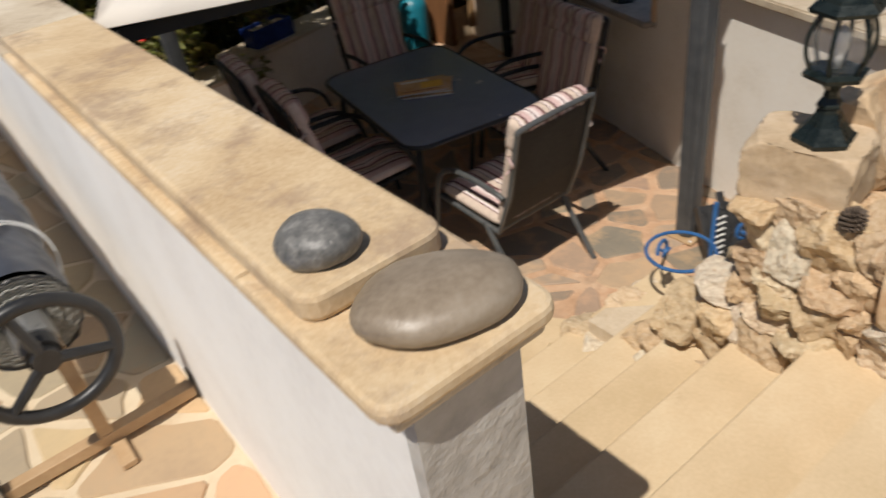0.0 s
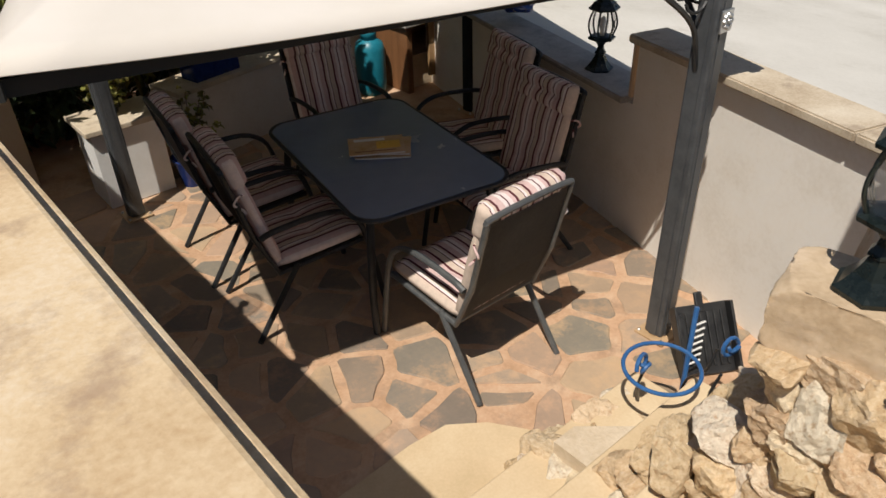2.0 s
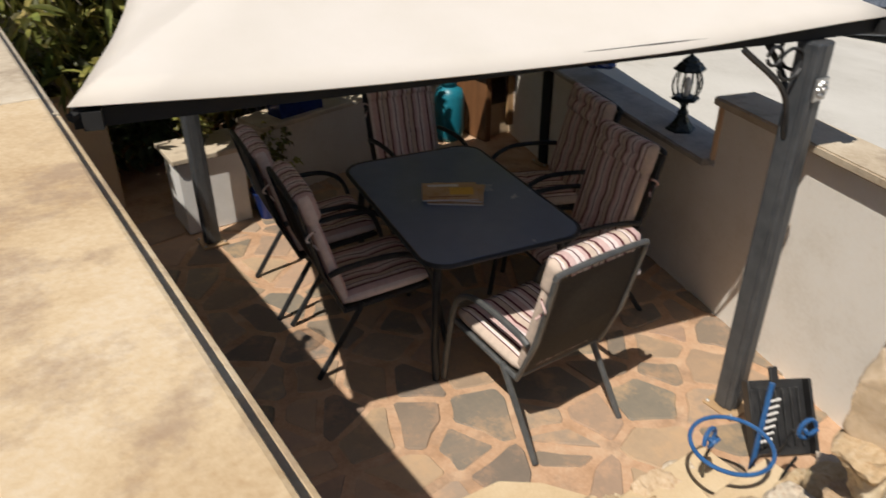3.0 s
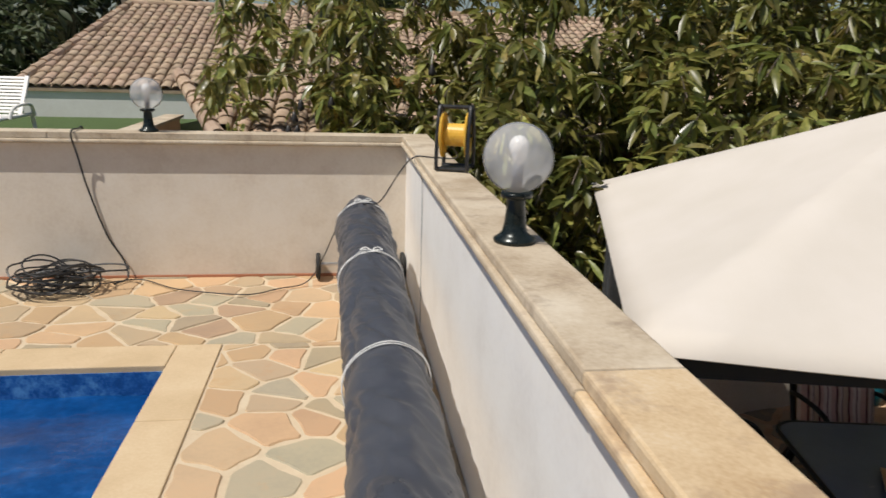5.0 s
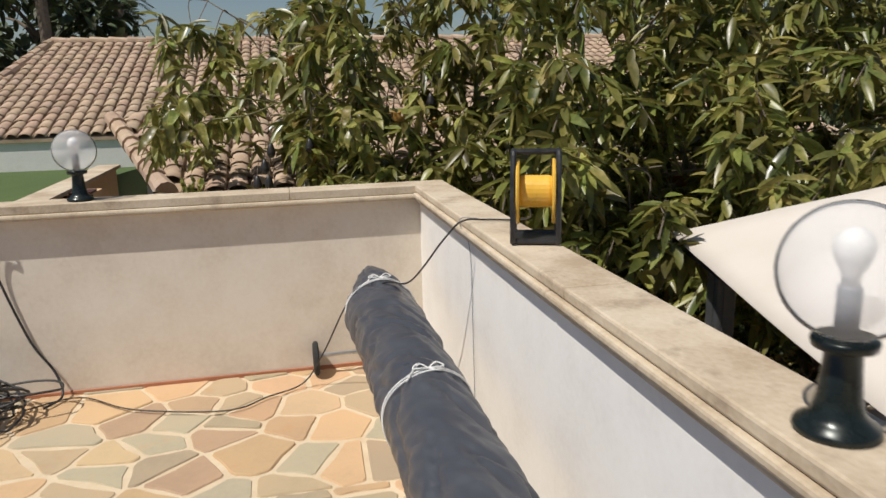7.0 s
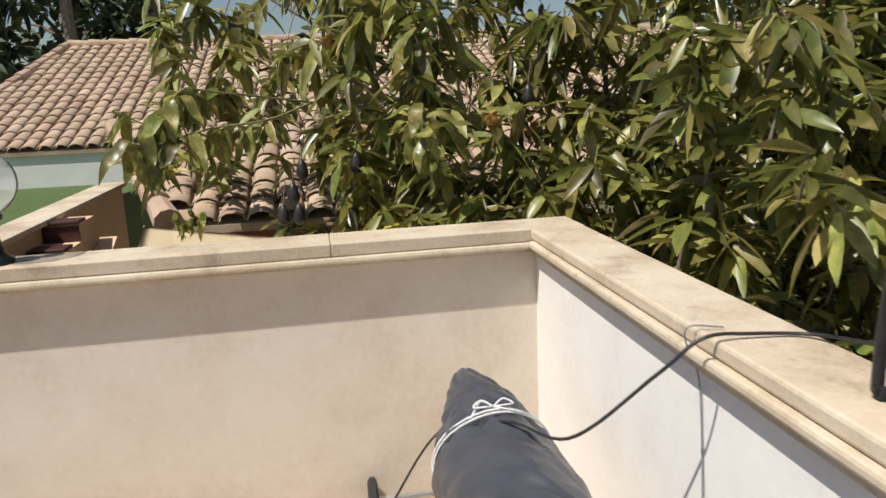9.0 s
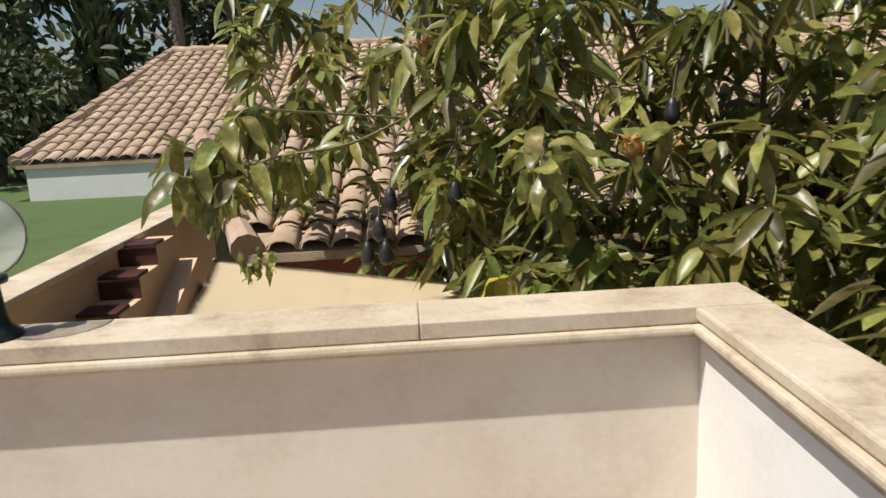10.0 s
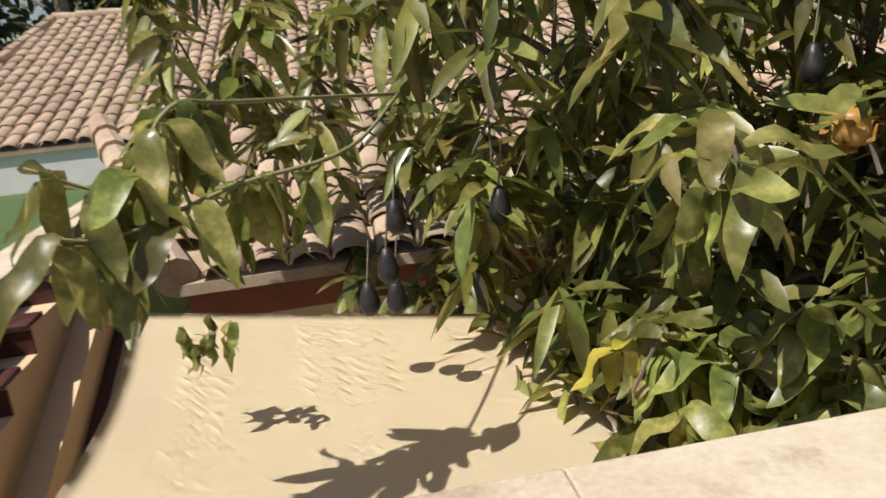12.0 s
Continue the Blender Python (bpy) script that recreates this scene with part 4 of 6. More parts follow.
def globe_lamp(x, y, z):
    g = thing("globe_lamp", "clear globe lamp on a black flared pedestal", "lamp", "globe lamps on the parapets", at=pose(x, y, z))
    bm = bmesh.new()
    lathe(bm, [(0.062, 0), (0.066, 0.006), (0.064, 0.014), (0.05, 0.022), (0.04, 0.035), (0.034, 0.06), (0.03, 0.1), (0.028, 0.132), (0.03, 0.138), (0.048, 0.142), (0.05, 0.152), (0.048, 0.158)], 32)
    part("pedestal", bm, GREEN_BLACK, g, smooth=True)
    bm = bmesh.new()
    prof = [(0.108 * math.sin(a), 0.262 - 0.108 * math.cos(a)) for a in [radians(24 + 156 * i / 22) for i in range(22)]] + [(0.004, 0.37)]
    lathe(bm, prof, 40, close=False)
    gl = part("globe", bm, GLOBE, g, "clear glass globe", smooth=True)
    bm = bmesh.new()
    lathe(bm, [(0.018, 0.156), (0.018, 0.235), (0.015, 0.24)], 16)
    part("socket", bm, LAMP_GREY, g, "grey lamp socket", smooth=True)
    bm = bmesh.new()
    lathe(bm, [(0.013, 0.24), (0.015, 0.258), (0.026, 0.28), (0.03, 0.298), (0.026, 0.315), (0.014, 0.327), (0.002, 0.33)], 20)
    part("bulb", bm, BULB, g, "white opal bulb", smooth=True)
    return g


lamp = globe_lamp(0.106, 2.642, CAP)
copy_thing(lamp, pose(-1.76, 5.865, CAP))

# cable reel
reel = thing("cable_reel", "yellow cable reel in a black tube frame on the wall", "cable reel", at=pose(0.148, 4.155, CAP, 0, 0, -20) @ Matrix.Diagonal((0.92, 0.8, 0.96, 1)))
bm = bmesh.new()
mx = Matrix.Translation((0, 0, 0.185)) @ Matrix.Rotation(radians(90), 4, "Y")
lathe(bm, [(0.055, -0.062), (0.06, -0.05), (0.06, 0.05), (0.055, 0.062)], 24, mx)
part("drum", bm, YELLOW, reel, smooth=False)
for s in (-1, 1):
    bm = bmesh.new()
    lathe(bm, [(0.02, s * 0.06), (0.118, s * 0.062), (0.122, s * 0.068), (0.118, s * 0.074), (0.02, s * 0.07)], 28, mx)
    part("flange", bm, YELLOW, reel)
    bm = bmesh.new()
    x = s * 0.085
    tube(bm, bend([(x, -0.1, 0.014), (x, -0.115, 0.03), (x, -0.1, 0.18), (x, -0.05, 0.315), (x, 0, 0.33), (x, 0.05, 0.315), (x, 0.1, 0.18), (x, 0.115, 0.03), (x, 0.1, 0.014)], 4), 0.011, 8)
    part("frame", bm, BLACK_PLASTIC, reel)
for y, z in ((-0.1, 0.014), (0.1, 0.014), (0, 0.33), (0, 0.185)):
    bm = bmesh.new()
    tube(bm, [(-0.088, y, z), (0.088, y, z)], 0.011, 8)
    part("cross_bar", bm, BLACK_PLASTIC, reel)
part("foot_plate", boxes((-0.08, 0.08, -0.1, 0.1, 0.006, 0.016), bevel=0.003), BLACK_PLASTIC, reel)

# pool cover rolled on its winder
R0 = Vector((-0.255, 1.5, 0.41))
R1 = Vector((-0.295, 5.5, 0.53))
winder = thing("pool_cover_roller", "grey pool cover rolled on a winder and tied with white cord", "pool cover")
bm = bmesh.new()
n, K = 72, 260
rings = []
axis = (R1 - R0).normalized()
sx = axis.cross(Vector((0, 0, 1))).normalized()
sz = sx.cross(axis)
ties = [0.065, 0.348, 0.633, 0.91]
for k in range(K + 1):
    t = k / K
    c = R0.lerp(R1, t)
    rr = 0.135 + 0.02 * min(t, 0.9)
    if t >= 0.9:
        rr *= 1 - ((t - 0.9) / 0.1) ** 1.5 * 0.8
    c.z += 0.1 * max(0, (t - 0.9) / 0.1) ** 1.3
    ring = []
    for j in range(n):
        a = 2 * math.pi * j / n
        w = 0.0
        for q in ties:
            w -= 0.007 * math.exp(-((t - q) * 4 / 0.05) ** 2)
        ph = math.cos(a) * 1.6 + t * 26
        fold = noise.noise((math.cos(a) * 1.5, math.sin(a) * 1.5, t * 14)) * 0.012 + (0.5 - abs(noise.noise((ph, math.sin(a) * 1.4, t * 6)))) * 0.014 + abs(noise.noise((math.cos(a) * 3 + t * 40, math.sin(a) * 2, t * 60))) * 0.013 - 0.016 * max(0, 1 - 7 * abs(noise.noise((math.cos(a) * 1.2 + t * 17, math.sin(a) * 1.2 - t * 9, 7.7))))
        r = rr + w * (0.5 + 0.5 * math.sin(a * 3 + 1)) + fold * (1 if t < 0.9 else 1.6) * (rr / 0.152) + (0.009 if t > 0.115 else 0)
        ring.append(bm.verts.new(c + (sx * math.cos(a) + sz * math.sin(a) * (1.04)) * r))
    rings.append(ring)
for a, b in zip(rings, rings[1:]):
    for j in range(n):
        bm.faces.new((a[j], b[j], b[(j + 1) % n], a[(j + 1) % n]))
bm.faces.new(rings[-1])
part("cover_roll", bm, COVER, winder, "wrinkled grey plastic cover", smooth=True)
# layered open end
for k in range(9):
    r = 0.134 - k * 0.0085
    bm = bmesh.new()
    pts = [R0 - axis * (0.012 - 0.002 * (k % 3)) + (sx * math.cos(a) + sz * math.sin(a)) * (r + 0.0025 * math.sin(a * 23 + k)) for a in [2 * math.pi * j / 90 for j in range(90)]]
    tube(bm, pts, 0.0034, 5, closed=True)
    part("bubble_layer", bm, BUBBLE if k else BLACK_PLASTIC, winder)
bm = bmesh.new()
lathe(bm, [(0.136, 0.0), (0.056, 0.004)], 40, Matrix.Translation(R0 - axis * 0.004) @ axis.to_track_quat("Z", "Y").to_matrix().to_4x4(), close=False)
part("roll_end", bm, BUBBLE, winder)
bm = bmesh.new()
tube(bm, [R0 - axis * 0.13, R0 + axis * 0.1], 0.052, 8)
part("core_tube", bm, ALU, winder, "fluted aluminium core tube")
hub = R0 - axis * 0.2
bm = bmesh.new()
tube(bm, [hub + axis * 0.015, hub + axis * 0.1], 0.045, 16)
part("bearing", bm, BLACK_PLASTIC, winder)
wheel = part("hand_wheel", tube(bmesh.new(), [hub + (sx * math.cos(a) + sz * math.sin(a)) * 0.165 for a in [2 * math.pi * j / 48 for j in range(48)]], 0.019, 10, closed=True), BLACK_PLASTIC, winder, "grey plastic hand wheel", smooth=True)
for k in range(3):
    a = radians(100 + 120 * k)
    d = sx * math.cos(a) + sz * math.sin(a)
    bm = bmesh.new()
    tube(bm, [hub + d * 0.03, hub + d * 0.16], 0.016, 8, 0.013)
    part("spoke", bm, BLACK_PLASTIC, wheel)
bm = bmesh.new()
tube(bm, [hub - axis * 0.012, hub + axis * 0.02], 0.034, 16)
part("hub", bm, BLACK_PLASTIC, wheel)
part("foot_bar", boxes((-0.5, 0.035, 1.36, 1.4, 0.012, 0.05), bevel=0.003), CLAY, winder, "tan metal foot bar")
for x in (-0.503, 0.0385):
    part("end_cap", boxes((x - 0.003, x + 0.003, 1.352, 1.408, 0.006, 0.09)), BLACK_PLASTIC, winder)
part("upright", boxes((-0.245, -0.205, 1.362, 1.398, 0.05, 0.4), bevel=0.003), CLAY, winder)
part("foot", boxes((-0.23, -0.19, 1.25, 1.359, 0.0, 0.02), bevel=0.003), CLAY, winder)
# far stand with castors
bm = bmesh.new()
tube(bm, [(-0.6, 5.72, 0.115), (0.03, 5.72, 0.115)], 0.014, 8)
part("axle", bm, ALU, winder)
part("upright", boxes((-0.305, -0.265, 5.7, 5.74, 0.1, 0.42), bevel=0.003), CLAY, winder)
for x in (-0.6, 0.02):
    bm = bmesh.new()
    lathe(bm, [(0.02, -0.016), (0.085, -0.016), (0.098, -0.008), (0.098, 0.008), (0.085, 0.016), (0.02, 0.016)], 28, Matrix.Translation((x, 5.72, 0.099)) @ Matrix.Rotation(radians(90), 4, "Y"))
    part("castor_wheel", bm, RUBBER, winder)
# cords round the roll
for k, q in enumerate(ties):
    c = R0.lerp(R1, q)
    rr = 0.137 + 0.02 * q
    r = random.Random(k)
    bm = bmesh.new()
    for o in (0, 0.018):
        pts = []
        for j in range(40):
            a = 2 * math.pi * j / 40
            pts.append(c + axis * (o + 0.025 * math.sin(a * 1 + k) + 0.01 * math.sin(3 * a)) + (sx * math.cos(a) + sz * math.sin(a) * 1.04) * (rr + 0.017 + 0.002 * math.sin(a * 5)))
        tube(bm, pts, 0.003, 6, closed=True)
    top = c + sz * (rr * 1.04 + 0.02)
    for s in ((-1, 1) if k != 1 else ()):
        tube(bm, bend([top, top + sx * 0.03 * s + axis * 0.018 + sz * 0.012, top + sx * 0.055 * s + axis * 0.004 + sz * 0.002, top + sx * 0.025 * s - axis * 0.008 + sz * 0.005, top], 5), 0.0028, 6)
        tube(bm, bend([top, top + sx * 0.03 * s - axis * 0.03 * s + sz * 0.003, top + sx * r.uniform(0.06, 0.09) * s - axis * r.uniform(-0.03, 0.06) - sz * 0.016], 5), 0.0028, 6)
    part("cord", bm, ROPE, winder, "white cord tied in a bow", smooth=True)

# extension lead
lead = thing("extension_lead", "long black extension lead lying in a tangle by the wall", "cable")
bm = bmesh.new()
tube(bm, bend([(0.13, 4.16, 1.17), (0.19, 4.34, 1.1), (0.19, 4.52, 1.06), (0.08, 4.56, 1.06), (-0.02, 4.56, 1.06), (-0.09, 4.6, 0.98), (-0.2, 4.8, 0.76), (-0.28, 5.05, 0.695), (-0.42, 5.3, 0.56), (-0.56, 5.5, 0.22), (-0.68, 5.55, 0.03), (-0.87, 5.44, 0.018), (-1.08, 5.32, 0.018), (-1.54, 5.46, 0.018), (-1.85, 5.7, 0.018), (-2.1, 5.6, 0.018)], 8), 0.0042, 6)
part("run", bm, CABLE, lead, smooth=True)
bm = bmesh.new()
tube(bm, bend([(-2.0, 5.6, 0.018), (-1.94, 5.72, 0.03), (-1.98, 5.79, 0.14), (-2.08, 5.8, 0.32), (-2.18, 5.795, 0.66), (-2.22, 5.77, 0.9), (-2.235, 5.735, 1.02), (-2.235, 5.765, 1.062), (-2.24, 5.9, 1.06), (-2.245, 6.0, 1.055), (-2.245, 6.02, 0.9)], 8), 0.0065, 6)
part("wall_run", bm, CABLE, lead, smooth=True)
r = random.Random(11)
for k in range(20):
    cx, cy = -2.28 + r.uniform(-0.16, 0.16), 5.52 + r.uniform(-0.1, 0.1)
    a0, rx, ry = r.uniform(0, 6.3), r.uniform(0.1, 0.26), r.uniform(0.08, 0.2)
    z0 = 0.018 + 0.007 * k
    pts = []
    for j in range(26):
        a = a0 + 2 * math.pi * j / 26
        pts.append((cx + rx * math.cos(a), cy + ry * math.sin(a), z0 + 0.035 * abs(math.sin(a * 1.5 + k)) * (1 - k / 30) + 0.09 * max(0, math.sin(a + k)) * (k % 3 == 0)))
    part("coil", tube(bmesh.new(), pts, 0.0065, 5, closed=True), CABLE, lead)
thin = thing("wall_wire", "thin grey wire hanging down the white wall", "cable")
part("wire", tube(bmesh.new(), bend([(0.06, 4.62, 1.056), (-0.008, 4.64, 1.055), (0.005, 4.65, 0.99), (0.038, 4.66, 0.9), (0.036, 4.62, 0.5), (0.036, 4.6, 0.02)], 5), 0.002, 5), LAMP_GREY, thin)


# ---- rubble bank and things on it ----
def lantern(x, y, z, rz=0):
    l = thing("lantern", "black six-sided garden lantern with clear glass", "lantern", "garden lanterns", at=pose(x, y, z, 0, 0, rz))
    def hexa(prof, name, mat=GREEN_BLACK):
        bm = bmesh.new()
        lathe(bm, prof, 6)
        return part(name, bm, mat, l)
    hexa([(0.088, 0), (0.09, 0.012), (0.078, 0.02), (0.052, 0.052), (0.034, 0.085), (0.03, 0.1), (0.036, 0.104), (0.034, 0.112), (0.022, 0.13), (0.02, 0.15), (0.034, 0.172), (0.05, 0.184)], "pedestal")
    hexa([(0.05, 0.184), (0.083, 0.192), (0.086, 0.204), (0.07, 0.212), (0.055, 0.214)], "tray")
    for k in range(6):
        a = radians(60 * k)
        d = Vector((math.cos(a), math.sin(a), 0))
        bm = bmesh.new()
        tube(bm, bend([d * 0.066 + Vector((0, 0, 0.21)), d * 0.084 + Vector((0, 0, 0.26)), d * 0.083 + Vector((0, 0, 0.31)), d * 0.062 + Vector((0, 0, 0.368))], 4), 0.0058, 6)
        part("rib", bm, GREEN_BLACK, l)
        b = radians(60 * k + 60)
        e = Vector((math.cos(b), math.sin(b), 0))
        bm = bmesh.new()
        rows = [[bm.verts.new(q * rr + Vector((0, 0, zz))) for q in (d, e)] for rr, zz in ((0.06, 0.214), (0.077, 0.262), (0.076, 0.31), (0.056, 0.366))]
        for p, q in zip(rows, rows[1:]):
            bm.faces.new((p[0], p[1], q[1], q[0]))
        bmesh.ops.solidify(bm, geom=bm.faces[:], thickness=0.002)
        part("pane", bm, PANE, l)
    hexa([(0.06, 0.366), (0.094, 0.372), (0.096, 0.382), (0.074, 0.402), (0.07, 0.412), (0.052, 0.422), (0.048, 0.434), (0.03, 0.444), (0.024, 0.452)], "roof")
    bm = bmesh.new()
    lathe(bm, [(0.01, 0.45), (0.013, 0.458), (0.008, 0.466), (0.012, 0.474), (0.002, 0.486)], 10)
    part("finial", bm, GREEN_BLACK, l)
    bm = bmesh.new()
    lathe(bm, [(0.014, 0.214), (0.014, 0.25), (0.02, 0.27), (0.02, 0.31), (0.004, 0.33)], 12)
    part("bulb", bm, BULB, l, smooth=True)
    return l


lantern(1.742, 0.464, 0.43, 12)
copy_thing(bpy.data.objects["lantern"], pose(3.70, 2.80, -0.1, 0, 0, 20))

bank = thing("rubble_wall", "rough limestone rubble wall descending beside the steps", "rock wall")
bm = bmesh.new()
prism(bm, [(1.66, -0.8), (2.3, -0.8), (2.3, 0.9), (2.0, 1.1), (1.78, 1.3), (1.66, 1.3)], -1.02, -0.72)
prism(bm, [(1.66, -0.8), (2.28, -0.8), (2.28, 0.78), (1.66, 0.78)], -0.72, -0.3)
prism(bm, [(1.67, -0.8), (2.26, -0.8), (2.26, 0.56), (1.67, 0.56)], -0.3, 0.14)
part("core", bm, MORTAR, bank)
r = random.Random(21)
rocks = [rock_mesh(random.Random(100 + k), 1, 1, 1, 0.4, 4, facets=7) for k in range(9)]
rock_me = []
for k, bm in enumerate(rocks):
    me = mesh_of(bm, "rubble_stone")
    me.materials.append(ROCK)
    rock_me.append(me)


def stone(x, y, z, sx, sy, sz, seed):
    q = random.Random(seed)
    m = pose(x, y, z, q.uniform(-14, 14), q.uniform(-14, 14), q.uniform(-18, 18) + 180 * q.randrange(2)) @ Matrix.Diagonal((sx, sy, sz, 1))
    shared("stone", rock_me[seed % 9], bank, m)


seed = 0
y = -0.75
while y < 1.36:
    dy = r.uniform(0.09, 0.15)
    top = 0.22 if y < 0.54 else max(-0.84, -0.1 - (y - 0.54) * 1.4)
    z = -1.0 if y > 0.6 else -0.8 if y > 0.2 else -0.5
    while z < top:
        seed += 1
        h = r.uniform(0.07, 0.17)
        h = min(h, top - z + 0.05)
        if h < 0.05:
            break
        xx = 1.67 + r.uniform(-0.03, 0.03)
        stone(xx, y + dy / 2 + r.uniform(-0.02, 0.02), z + h / 2, 0.12, dy * 0.8, h * 0.78, seed)
        z += h * 0.94
    for x in (1.9, 2.12):
        seed += 1
        s = r.uniform(0.12, 0.16)
        stone(x + r.uniform(-0.04, 0.04), y, min(top, 0.16) - 0.06, s, s * 1.1, s * 0.8, seed)
    y += dy * 0.93
for x, y, s in ((1.7, 1.4, 0.08), (1.84, 1.36, 0.075), (1.9, 1.22, 0.1), (2.06, 1.06, 0.12), (1.6, 1.42, 0.05), (2.2, 0.92, 0.14)):
    seed += 1
    stone(x, y, -0.96 + s * 0.6, s, s * 1.15, s, seed)
# the large squared block that carries the lantern, and the ledge stone under the pot
bm = rock_mesh(random.Random(4), 0.15, 0.2, 0.135, 0.12, 5, facets=7, boxy=True)
for v in bm.verts:
    v.co.z = min(v.co.z, 0.104 + 0.005 * noise.noise(v.co * 14))
blk = part("capstone", bm, ROCK_BIG, bank, "big smooth sandstone block", smooth=True)
blk.matrix_basis = pose(1.75, 0.495, 0.325, 0, 0, 8)
bm = rock_mesh(random.Random(14), 0.15, 0.17, 0.22, 0.2, 4, facets=4)
for v in bm.verts:
    v.co.z = min(v.co.z, 0.13)
ob = part("ledge_stone", bm, ROCK, bank, "pale ledge stone")
ob.matrix_basis = pose(1.7, 0.06, 0.17, 0, 0, 10)
bm = rock_mesh(random.Random(24), 0.12, 0.13, 0.2, 0.25, 4, facets=5)
ob = part("back_stone", bm, ROCK, bank)
ob.matrix_basis = pose(1.98, 0.46, 0.36, 0, 0, 10)

# pine cone in a hollow of the bank
cone = thing("pine_cone", "open brown pine cone lying on the rubble", "pine cone", at=pose(1.6, 0.28, 0.3, 30, 20, 0))
bm = bmesh.new()
for k in range(70):
    a = k * 2.39996
    t = k / 70
    rr = 0.036 * math.sin(math.pi * (0.12 + 0.85 * t)) ** 0.7
    z = -0.03 + 0.062 * t
    m = pose(0, 0, z, 0, 0, math.degrees(a)) @ pose(rr * 0.75, 0, 0, 0, -20 - 45 * (t - 0.5), 0)
    g = bmesh.ops.create_uvsphere(bm, u_segments=6, v_segments=4, radius=1, matrix=m @ Matrix.Diagonal((0.014, 0.0085, 0.004, 1)))
part("scale_cluster", bm, CONE, cone)["kind"] = "stuff"


def leaf_mesh(name, length, width, curl, fold, mat, seed=0):
    """One long pointed leaf, arched along its length and folded at the midrib; it grows along +x from its stalk."""
    q = random.Random(seed)
    bm = bmesh.new()
    N = 7
    rows = []
    tw = q.uniform(-0.5, 0.5)
    for i in range(N + 1):
        t = i / N
        w = width * 0.5 * (math.sin(math.pi * min(1, t * 0.94 + 0.06)) ** 0.75) * (1 - 0.25 * t) + 0.0015
        cx = length * (t - 0.12 * curl * t * t)
        cz = -curl * length * 0.5 * t * t + 0.012 * math.sin(t * 9 + seed)
        ro = tw * t
        vs = []
        for s in (-1, 0, 1):
            yy, zz = s * w, abs(s) * w * fold + 0.05 * w * math.sin(t * 14 + s)
            vs.append(bm.verts.new((cx, yy * math.cos(ro) - zz * math.sin(ro), cz + yy * math.sin(ro) + zz * math.cos(ro))))
        rows.append(vs)
    for a, b in zip(rows, rows[1:]):
        for j in range(2):
            bm.faces.new((a[j], b[j], b[j + 1], a[j + 1]))
    me = mesh_of(bm, name, True)
    me.materials.append(mat)
    return me


def potted(name, label, m, prof_bands, saucer=None):
    p = thing(name, label, "flower pot", at=m)
    for nm, prof, mat in prof_bands:
        part(nm, lathe(bmesh.new(), prof, 40, close=False), mat, p, smooth=True)
    if saucer:
        part("saucer", lathe(bmesh.new(), saucer, 40), CLAY, p, "tan stoneware saucer", smooth=True)
    return p


pot = potted("plant_pot", "blue and black glazed stoneware plant pot on a ledge", pose(1.7, 0.066, 0.298),
             [("body_blue", [(0.075, 0.016), (0.086, 0.02), (0.1, 0.06), (0.106, 0.085)], BLUE_GLAZE), ("body_black", [(0.106, 0.0851), (0.113, 0.12), (0.119, 0.14)], BLACK_GLAZE),
              ("rim", [(0.119, 0.1401), (0.136, 0.146), (0.139, 0.158), (0.132, 0.166), (0.114, 0.16), (0.108, 0.13)], CLAY)],
             [(0.08, 0.0), (0.115, 0.004), (0.132, 0.02), (0.128, 0.026), (0.11, 0.014), (0.075, 0.012)])
part("soil", lathe(bmesh.new(), [(0.112, 0.128), (0.06, 0.136), (0.004, 0.14)], 30), MORTAR, pot, "gravel over soil")
for k in range(5):
    a = radians(20 + 62 * k)
    d = Vector((math.cos(a), math.sin(a), 0)) * 0.1185
    side = Vector((-d.y, d.x, 0)).normalized()
    part("scroll", tube(bmesh.new(), bend([d + side * -0.035 + Vector((0, 0, 0.108)), d + Vector((0, 0, 0.118)) + d * 0.01, d + side * 0.035 + Vector((0, 0, 0.11)), d + side * 0.02 + Vector((0, 0, 0.102))], 4), 0.0025, 5), CLAY, pot, "brushed tan scroll")


def stemmy_plant(name, label, category, m, stems, height, spread, leaves, mat, seed, flower=None, leaf_len=0.06, leaf_w=0.032):
    q = random.Random(seed)
    pl = thing(name, label, category, at=m)
    variants = [leaf_mesh("leaf", leaf_len * q.uniform(0.8, 1.2), leaf_w, q.uniform(0.2, 0.6), 0.25, mat, seed + i) for i in range(4)]
    for k in range(stems):
        a = q.uniform(0, 6.28)
        tip = Vector((math.cos(a) * spread * q.uniform(0.2, 1), math.sin(a) * spread * q.uniform(0.2, 1), height * q.uniform(0.6, 1)))
        mid = tip * 0.5 + Vector((q.uniform(-0.03, 0.03), q.uniform(-0.03, 0.03), height * 0.08))
        path = bend([Vector((math.cos(a) * 0.02, math.sin(a) * 0.02, 0)), mid, tip], 6)
        part("stem", tube(bmesh.new(), path, 0.0045, 5, 0.002), BARK, pl)
        for j in range(leaves):
            p = path[min(len(path) - 1, 2 + int((len(path) - 2) * j / leaves))]
            m2 = Matrix.Translation(p) @ pose(0, 0, 0, q.uniform(-20, 20), q.uniform(-45, 25), q.uniform(0, 360))
            shared("leaf", variants[q.randrange(4)], pl, m2)
        if flower is not None and q.random() < 0.6:
            bm = bmesh.new()
            for f in range(5):
                bmesh.ops.create_uvsphere(bm, u_segments=8, v_segments=5, radius=1, matrix=Matrix.Translation(tip + Vector((0, 0, 0.01))) @ pose(0, 0, 0, 0, 35, 72 * f) @ pose(0.016, 0, 0) @ Matrix.Diagonal((0.018, 0.013, 0.004, 1)))
            part("flower", bm, flower, pl)
    return pl


